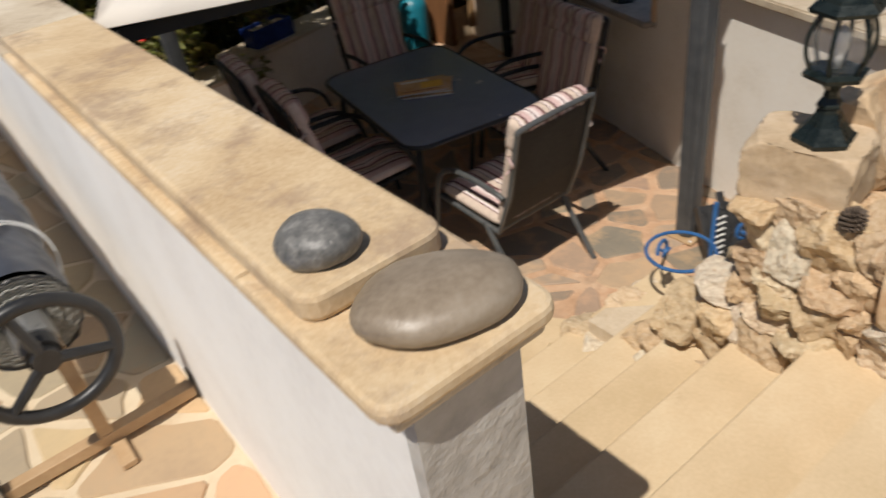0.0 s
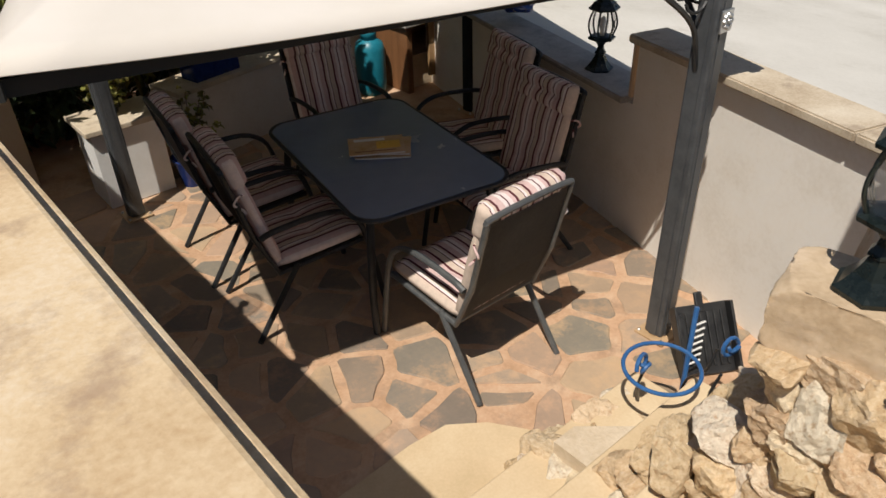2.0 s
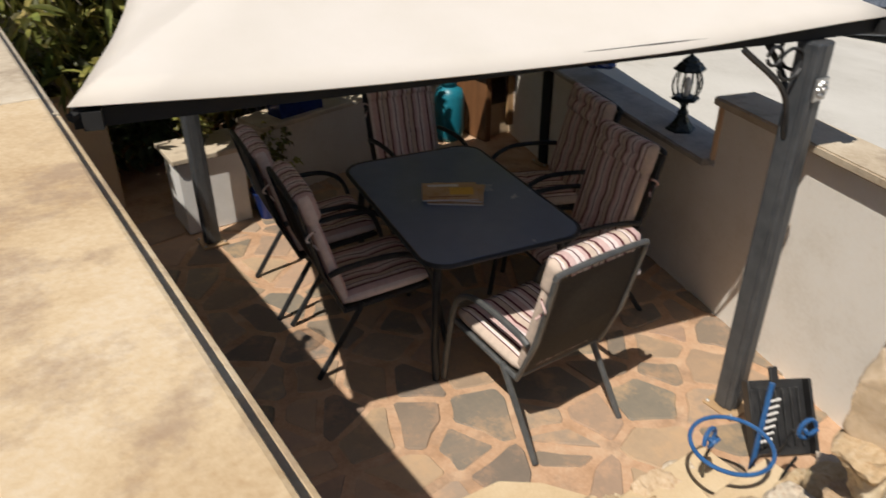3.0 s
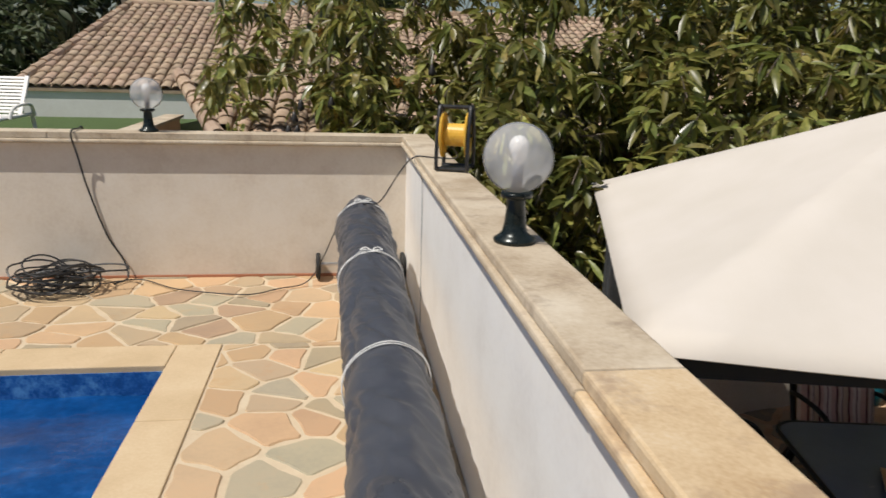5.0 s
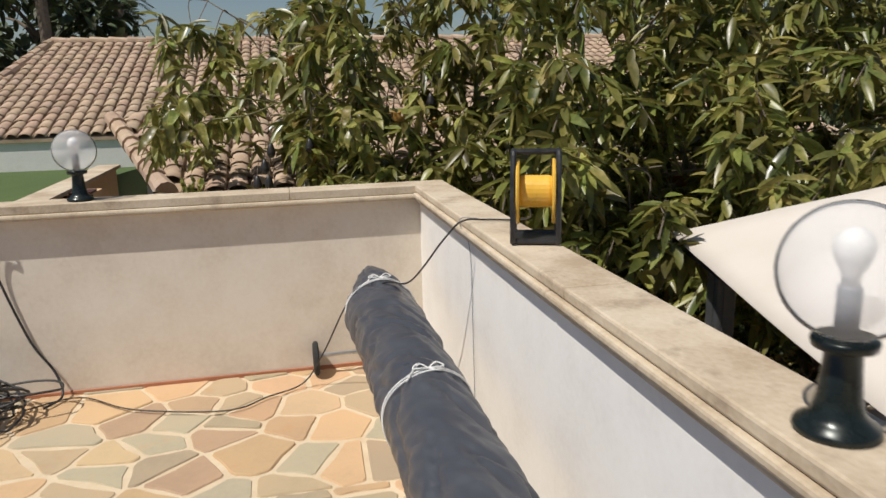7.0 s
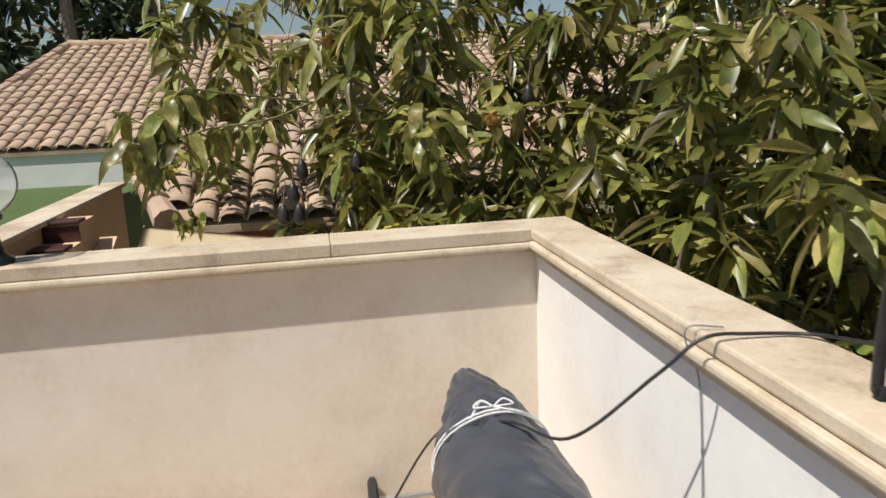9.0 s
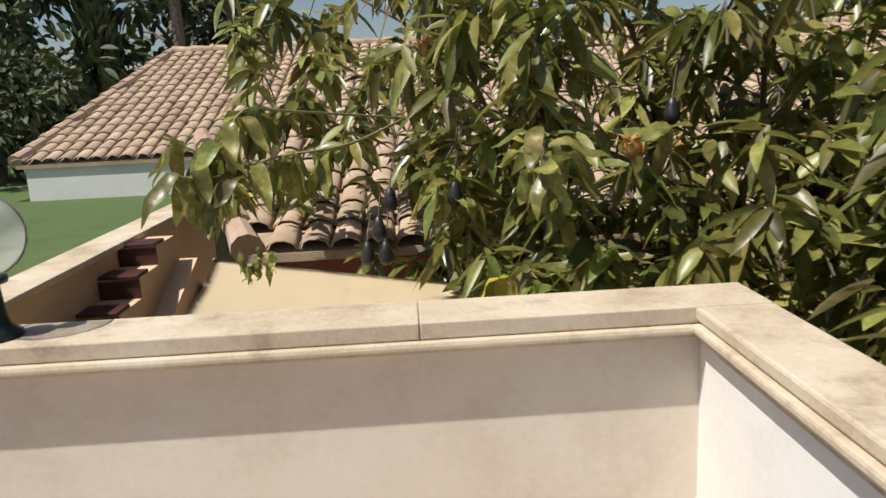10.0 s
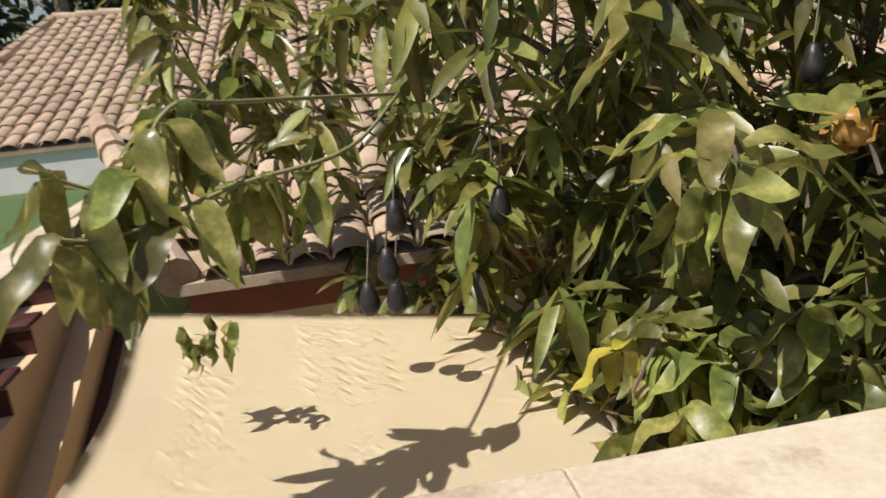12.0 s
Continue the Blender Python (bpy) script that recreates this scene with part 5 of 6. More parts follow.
stemmy_plant("pot_plant", "small leafy shrub with red flowers in the glazed pot", "plant", pose(1.7, 0.066, 0.428), 7, 0.36, 0.14, 11, LEAF_P, 31, RED_FLOWER, 0.055, 0.03)
stemmy_plant("shrub", "leafy shrub with red flowers behind the wooden post", "plant", pose(2.2, 0.03, 0.0), 14, 1.1, 0.26, 16, LEAF_P, 37, RED_FLOWER, 0.09, 0.05)
wpost = thing("wooden_post", "weathered grey wooden post beside the rubble wall", "post")
bm = boxes((-0.085, 0.085, -0.06, 0.06, 0, 2.0), bevel=0.014)
for v in bm.verts:
    v.co += Vector((noise.noise(v.co * 3), noise.noise(v.co * 3 + Vector((9, 0, 0))), 0)) * 0.01
ob = part("trunk", bm, WOOD, wpost)
ob.matrix_basis = pose(2.1, 0.24, -0.3, -4, 2, 20)

# blue iron pot ring, shovel and dustpan on the patio
ringt = thing("pot_ring", "blue wrought iron pot holder with scrolls on the patio", "pot holder")
C0 = Vector((2.1, 1.145, -0.5))
part("hoop", tube(bmesh.new(), [C0 + Vector((0.15 * math.cos(a), 0.15 * math.sin(a), 0)) for a in [2 * math.pi * j / 40 for j in range(40)]], 0.0085, 8, closed=True), BLUE_PAINT, ringt)
for k, (cx, cy) in enumerate(((2.06, 1.2), (2.4, 1.02))):
    pts = [(cx + 0.05 * (1 - j / 26) * math.cos(j * 0.48) * (1 if k else -1), cy + 0.02 * math.sin(j * 0.3), -0.5 + 0.05 * (1 - j / 26) * math.sin(j * 0.48)) for j in range(26)]
    part("scroll", tube(bmesh.new(), pts, 0.009, 7), BLUE_PAINT, ringt)
for x, y, bx, by in ((2.09, 1.2, 2.16, 1.26), (2.36, 1.06, 2.44, 1.2), (2.24, 0.97, 2.34, 1.02)):
    part("leg", tube(bmesh.new(), bend([(x, y, -0.5), (x - 0.02, y + 0.02, -0.62), (bx, by, -0.82), (bx - 0.03, by + 0.01, PATIO + 0.008)], 5), 0.0065, 7), DARK_METAL, ringt)
spade = thing("dustpan", "black ribbed plastic dustpan leaning against the bank", "dustpan", at=pose(2.7, 1.22, PATIO, 0, 0, -30))
pan = part("pan", boxes((-0.134, 0.134, -0.012, 0.0, 0, 0.34), bevel=0.004), BLACK_PLASTIC, spade)
pan.matrix_basis = pose(0, 0, 0.005, -38, 0, 0)
for i in range(7):
    part("rib", boxes((-0.12 + i * 0.036, -0.104 + i * 0.036, -0.024, -0.0125, 0.04, 0.3), bevel=0.003), BLACK_PLASTIC, pan)
for a, c in ((-0.15, -0.135), (0.135, 0.15)):
    part("side_wall", boxes((a, c, -0.06, 0.004, 0, 0.34), bevel=0.004), BLACK_PLASTIC, pan)
part("handle", boxes((-0.02, 0.02, -0.02, 0.0, 0.3, 0.4), bevel=0.006), BLACK_PLASTIC, spade).matrix_basis = pose(0, 0, 0.005, -38, 0, 0)
brush = thing("hand_brush", "blue-handled brush standing by the dustpan", "brush", at=pose(2.5, 1.24, PATIO))
part("handle", tube(bmesh.new(), [(0, 0, 0.01), (0.03, 0.02, 0.2), (0.1, 0.06, 0.42)], 0.012, 8), BLUE_PAINT, brush)
for k in range(7):
    part("bristle_row", tube(bmesh.new(), [(0.03 + k * 0.008, 0.02 + k * 0.006, 0.14 + k * 0.03), (0.11 + k * 0.008, 0.0 + k * 0.006, 0.14 + k * 0.03)], 0.005, 5), WHITE_PLASTIC, brush)

# ---- back of the patio ----
ped = thing("plant_stand", "white rendered block with a stone top carrying plants", "pedestal")
part("body", boxes((1.16, 1.62, 4.86, 5.2, PATIO, -0.43)), WHITE_PAINT, ped)
part("top", boxes((1.12, 1.66, 4.82, 5.24, -0.43, -0.39), bevel=0.008), CAPGREY, ped)
stemmy_plant("flowering_plant", "leafy flowering plant on the white block", "plant", pose(1.4, 5.05, -0.39), 16, 0.5, 0.36, 14, LEAF_P, 41, RED_FLOWER, 0.08, 0.045)
stemmy_plant("trailing_plant", "variegated bush beside the planter wall", "plant", pose(1.82, 4.95, PATIO), 16, 0.62, 0.3, 14, LEAF_P, 43, None, 0.08, 0.04)
stemmy_plant("flowering_plant", "pink-flowered creeper above the planter wall", "plant", pose(2.4, 5.9, -0.6), 14, 0.8, 0.6, 12, LEAF_P, 44, RED_FLOWER, 0.07, 0.04)
pot2 = potted("plant_pot", "bright blue pot standing on the patio by the block", pose(1.74, 4.83, PATIO), [("body", [(0.07, 0.0), (0.11, 0.2), (0.12, 0.22), (0.105, 0.215), (0.1, 0.15)], BLUE_GLAZE)])
part("soil", lathe(bmesh.new(), [(0.1, 0.16), (0.05, 0.17), (0.003, 0.175)], 24), MORTAR, pot2)
trough = thing("planter_trough", "blue plastic planter trough on the planter wall", "planter", at=pose(2.22, 5.27, -0.38, 0, 0, 12))
bm = bmesh.new()
for (x0, x1, y0, y1) in ((-0.2, 0.2, -0.09, -0.078), (-0.2, 0.2, 0.078, 0.09), (-0.2, -0.188, -0.078, 0.078), (0.188, 0.2, -0.078, 0.078)):
    box(bm, x0, x1, y0, y1, 0.0, 0.15, bevel=0.003)
part("sides", bm, BLUE_GLAZE, trough)
part("soil", boxes((-0.187, 0.187, -0.077, 0.077, 0.005, 0.12)), MORTAR, trough)
stemmy_plant("dry_plant", "thin bare stems in the blue trough", "plant", pose(2.22, 5.27, -0.26), 6, 0.22, 0.1, 2, LEAF_P, 47, None, 0.04, 0.015)
gas = thing("gas_bottle", "teal painted gas bottle behind the table", "gas bottle", at=pose(3.75, 5.37, PATIO))
part("body", lathe(bmesh.new(), [(0.11, 0), (0.125, 0.03), (0.135, 0.1), (0.135, 0.4), (0.12, 0.46), (0.06, 0.5), (0.03, 0.51)], 28), TEAL, gas, smooth=True)
part("collar", lathe(bmesh.new(), [(0.07, 0.49), (0.075, 0.6), (0.068, 0.6), (0.063, 0.49)], 24), TEAL, gas, smooth=True)
part("valve", lathe(bmesh.new(), [(0.02, 0.505), (0.02, 0.57), (0.03, 0.575), (0.03, 0.6)], 12), ALU, gas)
bar = thing("barbecue_cabinet", "wooden cabinet with a tan board front and grey top", "cabinet")
part("side_panel", boxes((3.95, 4.01, 5.08, 5.78, PATIO, -0.36), bevel=0.006), WOOD_RED, bar)
part("side_panel", boxes((4.75, 4.81, 5.08, 5.78, PATIO, -0.36), bevel=0.006), WOOD_RED, bar)
part("front_board", boxes((4.22, 4.74, 5.1, 5.13, PATIO + 0.1, -0.38), bevel=0.003), PLANK, bar)
part("base", boxes((4.01, 4.75, 5.18, 5.73, PATIO, PATIO + 0.3)), ROCK_BIG, bar)
part("back_panel", boxes((4.01, 4.75, 5.73, 5.77, PATIO, -0.37)), PLANK, bar)
part("top", boxes((3.91, 4.85, 5.04, 5.82, -0.36, -0.32), bevel=0.006), RENDER_GREY, bar)
tagged(part("wall_barbecue", boxes((3.4, 6.5, 6.05, 6.2, -1.02, 0.0)), WHITE_PAINT), "white wall behind the barbecue corner", "wall", kind="structure")
bag = thing("plastic_bag", "crumpled blue plastic bag on the low wall", "bag", at=Matrix.Translation(wall_pt(2.1, 0.12) + Vector((0, 0, 0.0))))
bm = rock_mesh(random.Random(77), 0.16, 0.11, 0.06, 0.6, 3)
for v in bm.verts:
    v.co.z = max(v.co.z + 0.045, 0.0)
part("bag_body", bm, BLUE_GLAZE, bag)


# ---- car on the drive ----
def car():
    f = Vector((-0.72, -0.69, 0)).normalized()
    c = thing("car", "grey-blue hatchback parked on the pale drive", "car", at=Matrix.Translation((11.55, 5.35, -0.15 - 0.16 * outside(12.5, 6.3))) @ Matrix.Rotation(math.atan2(f.y, f.x) - math.pi / 2, 4, "Z"))
    # local: front bumper at y=0, forward +y
    bm = bmesh.new()
    prof = [(0.06, 0.22, 0.5), (0.0, 0.3, 0.62), (-0.06, 0.2, 0.74), (-0.2, 0.19, 0.8), (-0.95, 0.19, 0.95), (-1.1, 0.19, 0.97), (-2.6, 0.19, 0.98), (-3.6, 0.2, 0.95), (-3.75, 0.3, 0.8)]
    rows = []
    for y, z0, z1 in prof:
        w = 0.84 if y < -0.2 else 0.84 - (y + 0.2) * 0.5
        row = []
        for u, h in ((-1, 0), (-1.02, 0.45), (-0.97, 0.85), (-0.85, 1), (-0.4, 1.03), (0.4, 1.03), (0.85, 1), (0.97, 0.85), (1.02, 0.45), (1, 0)):
            row.append(bm.verts.new((u * w, y, z0 + (z1 - z0) * h)))
        rows.append(row)
    for a, b in zip(rows, rows[1:]):
        for j in range(9):
            bm.faces.new((a[j], b[j], b[j + 1], a[j + 1]))
    bm.faces.new(rows[0])
    bm.faces.new(rows[-1][::-1])
    bmesh.ops.recalc_face_normals(bm, faces=bm.faces)
    part("body", bm, CAR_PAINT, c, smooth=False)
    bm = bmesh.new()
    cab = [(-1.0, 0.96, 0.74, 0.0), (-1.7, 1.45, 0.6, 0), (-3.0, 1.45, 0.6, 0), (-3.6, 0.96, 0.72, 0)]
    rows = [[bm.verts.new((-w, y, z)), bm.verts.new((w, y, z))] for y, z, w, _ in cab]
    for a, b in zip(rows, rows[1:]):
        bm.faces.new((a[0], b[0], b[1], a[1]))
    bm.faces.new([r_[0] for r_ in rows])
    bm.faces.new([r_[1] for r_ in rows][::-1])
    bmesh.ops.recalc_face_normals(bm, faces=bm.faces)
    part("cabin", bm, TABLE_GLASS, c, "dark cabin windows")
    part("grille", boxes((-0.42, 0.42, 0.0, 0.05, 0.52, 0.62), bevel=0.01), BLACK_PLASTIC, c)
    part("lower_intake", boxes((-0.6, 0.6, 0.03, 0.075, 0.24, 0.34), bevel=0.01), BLACK_PLASTIC, c)
    part("bumper", boxes((-0.74, 0.74, 0.02, 0.1, 0.34, 0.48), bevel=0.03), CAR_PAINT, c)
    plate = part("number_plate", boxes((-0.26, 0.26, 0.1, 0.108, 0.36, 0.47), bevel=0.003), WHITE_PLASTIC, c)
    cu = bpy.data.curves.new("plate_text", "FONT")
    cu.body = "MTM 251"
    cu.size = 0.1
    cu.align_x, cu.align_y = "CENTER", "CENTER"
    cu.extrude = 0.001
    tx = new("plate_number", cu)
    tx.data.materials.append(BLACK_PLASTIC)
    tx.parent = plate
    tx.matrix_basis = pose(0, 0.1095, 0.415, 90, 0, 180)
    for s in (-1, 1):
        part("headlight", boxes((s * 0.62 - 0.16, s * 0.62 + 0.16, -0.1, 0.03, 0.56, 0.72), bevel=0.04), WHITE_PLASTIC, c, "clear headlight")
        for y in (-0.72, -3.1):
            m = Matrix.Translation((s * 0.8, y, 0.3)) @ Matrix.Rotation(radians(90), 4, "Y")
            w = part("wheel", lathe(bmesh.new(), [(0.2, -0.09), (0.29, -0.09), (0.305, -0.05), (0.305, 0.05), (0.29, 0.09), (0.2, 0.09)], 32, m), RUBBER, c, smooth=False)
            part("rim", lathe(bmesh.new(), [(0.03, 0.08), (0.1, 0.07), (0.2, 0.085), (0.2, -0.085), (0.1, -0.07), (0.03, -0.08)], 24, m), ALU, w)
        part("mirror", boxes((s * 0.95 - 0.1, s * 0.95 + 0.08, -1.25, -1.12, 0.95, 1.08), bevel=0.03), CAR_PAINT, c)
    return c


car()

# ---- neighbour's lawn ----
lou = thing("sun_lounger", "white plastic sun lounger with a slatted raised back", "sun lounger", at=pose(-4.0, 8.7, 0.702, 0, 0, 178) @ Matrix.Diagonal((0.8, 0.8, 0.62, 1)))
for s in (-1, 1):
    part("side_frame", tube(bmesh.new(), bend([(s * 0.3, 1.3, 0.3), (s * 0.3, 0.0, 0.32), (s * 0.3, -0.5, 0.33)], 4), 0.03, 8), WHITE_PLASTIC, lou)
    part("armrest", tube(bmesh.new(), bend([(s * 0.34, 0.3, 0.3), (s * 0.36, 0.2, 0.48), (s * 0.36, -0.25, 0.5), (s * 0.34, -0.4, 0.3)], 5), 0.025, 8), WHITE_PLASTIC, lou)
    for y in (1.2, -0.45):
        part("leg", tube(bmesh.new(), [(s * 0.29, y, 0.31), (s * 0.32, y, 0.0)], 0.028, 8), WHITE_PLASTIC, lou)
for s in (-1, 1):
    bm = bmesh.new()
    box(bm, s * 0.27 - 0.03, s * 0.27 + 0.03, 0, 0.72, -0.015, 0.02, bevel=0.008, m=None)
    bmesh.ops.transform(bm, matrix=pose(0, -0.15, 0.33, 0, 0, 180) @ pose(0, 0, 0, 62, 0, 0), verts=bm.verts)
    part("back_frame", bm, WHITE_PLASTIC, lou)
for k in range(11):
    bm = bmesh.new()
    box(bm, -0.24, 0.24, 0.03 + k * 0.063, 0.075 + k * 0.063, -0.008, 0.01, bevel=0.005)
    bmesh.ops.transform(bm, matrix=pose(0, -0.15, 0.33, 0, 0, 180) @ pose(0, 0, 0, 62, 0, 0), verts=bm.verts)
    part("slat", bm, WHITE_PLASTIC, lou)
for k in range(14):
    part("slat", boxes((-0.27, 0.27, -0.1 + k * 0.1, -0.03 + k * 0.1, 0.325, 0.345), bevel=0.006), WHITE_PLASTIC, lou)
rack = thing("garden_swing", "dark metal garden swing frame with a grey seat", "garden swing", at=pose(-5.0, 9.0, 0.70))
for x in (-0.5, 0.5):
    part("frame", tube(bmesh.new(), bend([(x, -0.3, 0), (x, 0, 0.62), (x, 0.3, 0)], 4), 0.02, 8), DARK_METAL, rack)
part("seat", boxes((-0.5, 0.5, -0.2, 0.2, 0.25, 0.32), bevel=0.02), POST, rack)
part("backrest", boxes((-0.5, 0.5, 0.16, 0.22, 0.3, 0.55), bevel=0.02), POST, rack)

# cream shade sail over the neighbour's steps
bm = bmesh.new()
A, B, C, D = Vector((-1.68, 7.6, 0.86)), Vector((-0.35, 7.6, 0.64)), Vector((-0.15, 6.05, 0.58)), Vector((-1.8, 6.05, 0.72))
N = 26
g = []
for i in range(N + 1):
    row = []
    for j in range(N + 1):
        u, v = i / N, j / N
        p = A.lerp(B, u).lerp(D.lerp(C, u), v)
        p.z -= 0.05 * math.sin(math.pi * v) * (0.4 + 0.6 * math.sin(math.pi * u))
        p.x += 0.1 * math.sin(math.pi * v) * (1 - u) ** 2
        row.append(bm.verts.new(p))
    g.append(row)
for i in range(N):
    for j in range(N):
        bm.faces.new((g[i][j], g[i][j + 1], g[i + 1][j + 1], g[i + 1][j]))
bmesh.ops.solidify(bm, geom=bm.faces[:], thickness=0.004)
sail = thing("shade_sail", "stretched cream shade sail below the eave", "shade sail")
part("cloth", bm, SAIL, sail, smooth=True)
part("corner_rope", tube(bmesh.new(), [A, A + Vector((-0.08, 0.4, -0.1))], 0.006, 5), ROPE, sail)


# ---- trees ----
def tree_crown(name, leaves, mat, parent, length, width, seed, droop=0.5):
    """Many single leaves joined into one crown; each is a folded, arched blade."""
    q = random.Random(seed)
    verts, faces = [], []
    base = []
    N = 4
    for i in range(N + 1):
        t = i / N
        w = 0.5 * (math.sin(math.pi * min(1, t * 0.92 + 0.08)) ** 0.8)
        base.append((t, w))
    for p, d in leaves:
        L = length * q.uniform(0.65, 1.25)
        W = width * q.uniform(0.75, 1.2)
        side = d.cross(Vector((0, 0, 1)))
        side = side.normalized() if side.length > 1e-4 else Vector((1, 0, 0))
        side = (Matrix.Rotation(q.uniform(-0.9, 0.9), 3, d) @ side)
        up = side.cross(d)
        k0 = len(verts)
        curl = q.uniform(0.1, 0.9) * droop
        for t, w in base:
            c = p + d * (L * t) - Vector((0, 0, 1)) * (curl * L * t * t)
            verts.extend((c - side * (w * W) + up * (w * W * 0.35), c, c + side * (w * W) + up * (w * W * 0.35)))
        for i in range(N):
            a, b = k0 + i * 3, k0 + (i + 1) * 3
            faces.append((a, b, b + 1, a + 1))
            faces.append((a + 1, b + 1, b + 2, a + 2))
    me = bpy.data.meshes.new(name)
    me.from_pydata([tuple(v) for v in verts], [], faces)
    me.materials.append(mat)
    for pl in me.polygons:
        pl.use_smooth = True
    ob = new(name, me)
    ob.parent = parent
    return tagged(ob, kind="stuff")


def avocado_tree():
    tr = thing("avocado_tree", "large avocado tree with drooping glossy leaves and dark fruit", "tree")
    q = random.Random(63)
    base = Vector((1.3, 8.0, -1.02))
    fork = Vector((1.35, 7.95, 0.2))
    part("trunk", tube(bmesh.new(), bend([base, base.lerp(fork, 0.5) + Vector((0.06, 0, 0)), fork], 5), 0.14, 12, 0.1), BARK, tr, smooth=True)
    limbs = []
    for ex, ey, ez in ((-1.2, 8.1, 2.3), (-0.5, 7.2, 1.6), (0.2, 7.9, 2.5), (0.9, 7.2, 2.3), (1.6, 7.9, 2.7), (2.4, 7.2, 2.3), (3.2, 8.0, 2.5), (4.2, 7.4, 1.9), (5.0, 8.2, 2.1), (0.6, 6.9, 0.9), (2.6, 6.8, 1.1), (3.6, 6.9, 0.9), (1.5, 5.7, 1.1), (2.8, 5.7, 1.1), (4.3, 5.7, 0.9)):
        e = Vector((ex, ey, ez))
        m1 = fork.lerp(e, 0.45) + Vector((q.uniform(-0.15, 0.15), q.uniform(-0.15, 0.15), 0.25))
        path = bend([fork, m1, e], 9)
        limbs.append(path)
        part("limb", tube(bmesh.new(), path, 0.03, 7, 0.004), BARK, tr, smooth=True)
    pts = [p for path in limbs for p in path[4:]]
    tips = []
    tries = 0
    while len(tips) < 3300 and tries < 160000:
        tries += 1
        x, y, z = q.uniform(-2.4, 5.6), q.uniform(4.8, 9.0), q.uniform(-0.85, 2.9)
        c = Vector((x, y, z))
        # uneven crown outline, open over the neighbour's steps
        xn = (x + 1.03) / (y - 4.5) * 2.5 - 1.03
        zn = (z - 1.63) / (y - 4.5) * 2.5 + 1.63
        if xn < -1.5 or (xn < -0.95 and zn < 1.22) or (xn < -0.55 and zn < 0.92) or (x < -0.7 and y < 7.6) or (x < -0.35 and y < 6.8) or (x < 0.5 and y < 6.2):
            continue
        if y < 6.3 and (x < 0.45 or z > 1.75 or z < 0.0 or (x < 3.9 and y < 5.45 and not (x < 2.7 and y > 4.8 and 0.6 < z < 1.35))):
            continue
        hi = 2.4 + 0.5 * noise.noise((x * 0.9, y * 0.5, 3)) + (0.2 if x > 0.3 else 0.0) - max(0, -x - 1.2) * 0.7
        if z > hi or noise.noise(c * 1.3) < -0.14:
            continue
        if any((c - o).length < 0.09 for o in tips[-200:]):
            continue
        if q.random() < (0.6 if y > 8.0 else 0.25 if x < -0.6 else 0.05):
            continue
        tips.append(c)
    # spray of shoots just behind the corner of the walls
    for _ in range(55):
        tips.append(Vector((q.uniform(-0.3, 0.8), q.uniform(6.2, 6.75), q.uniform(0.65, 1.5))))
    twig = bmesh.new()
    leaves, near = [], []
    for c in tips:
        o = min(pts, key=lambda p: (p - c).length_squared)
        if (o - c).length > 0.38:
            s = Vector((q.uniform(-0.6, 0.6), q.uniform(-0.6, 0.6), -1)).normalized()
            tube(twig, [c + s * 0.17, c], 0.005, 4, 0.003, cap=False)
        elif (o - c).length > 0.05:
            mid = o.lerp(c, 0.5) + Vector((q.uniform(-0.08, 0.08), q.uniform(-0.08, 0.08), 0.1))
            tube(twig, bend([o, mid, c], 3), 0.006, 4, 0.003, cap=False)
        n = q.randrange(8, 13)
        a0 = q.uniform(0, 6.3)
        for k in range(n):
            a = a0 + k * 2.4
            el = q.uniform(-1.15, 0.4)
            d = Vector((math.cos(a) * math.cos(el), math.sin(a) * math.cos(el), math.sin(el)))
            p = c + Vector((q.uniform(-0.03, 0.03), q.uniform(-0.03, 0.03), q.uniform(-0.08, 0.03)))
            leaves.append((p, d))
    part("twigwork", twig, BARK, tr)["kind"] = "stuff"
    # the leaves nearest the coping hang singly
    variants = [leaf_mesh("leaf", q.uniform(0.15, 0.22), q.uniform(0.052, 0.07), q.uniform(0.3, 1.0), q.uniform(0.15, 0.4), LEAF_P, 300 + i) for i in range(8)]
    leaves.sort(key=lambda l: (l[0] - Vector((-0.4, 6.2, 1.0))).length)
    for p, d in leaves[:260]:
        m = Matrix.Translation(p) @ d.to_track_quat("X", "Z").to_matrix().to_4x4() @ pose(0, 0, 0, q.uniform(-40, 40), 0, 0)
        shared("leaf", variants[q.randrange(8)], tr, m)
    tree_crown("crown", leaves[260:], LEAF, tr, 0.18, 0.055, 5)
    # the branch that reaches over the neighbour's wall
    big = [leaf_mesh("leaf", 0.19, 0.064, 0.5 + 0.25 * i, 0.35, LEAF_P, 400 + i) for i in range(4)]
    small = [leaf_mesh("leaf", 0.09, 0.03, 0.6, 0.3, LEAF_P, 420 + i) for i in range(3)]
    for run in ([(-0.9, 6.75, 1.44), (-1.13, 6.55, 1.42), (-1.34, 6.45, 1.37), (-1.44, 6.4, 1.39)], [(-1.12, 6.7, 1.57), (-1.23, 6.55, 1.58), (-1.34, 6.5, 1.45), (-1.47, 6.45, 1.51)]):
        br = bend([(-0.7, 7.5, 1.5)] + list(run), 6)
        part("limb", tube(bmesh.new(), br, 0.006, 6, 0.003), TWIG, tr, smooth=True)
        for k in range(26):
            p = br[8 + k % (len(br) - 8)]
            m = Matrix.Translation(p) @ pose(0, 0, 0, q.uniform(-30, 30), q.uniform(10, 80), math.degrees(q.uniform(0, 6.3)))
            shared("leaf", big[k % 4], tr, m)
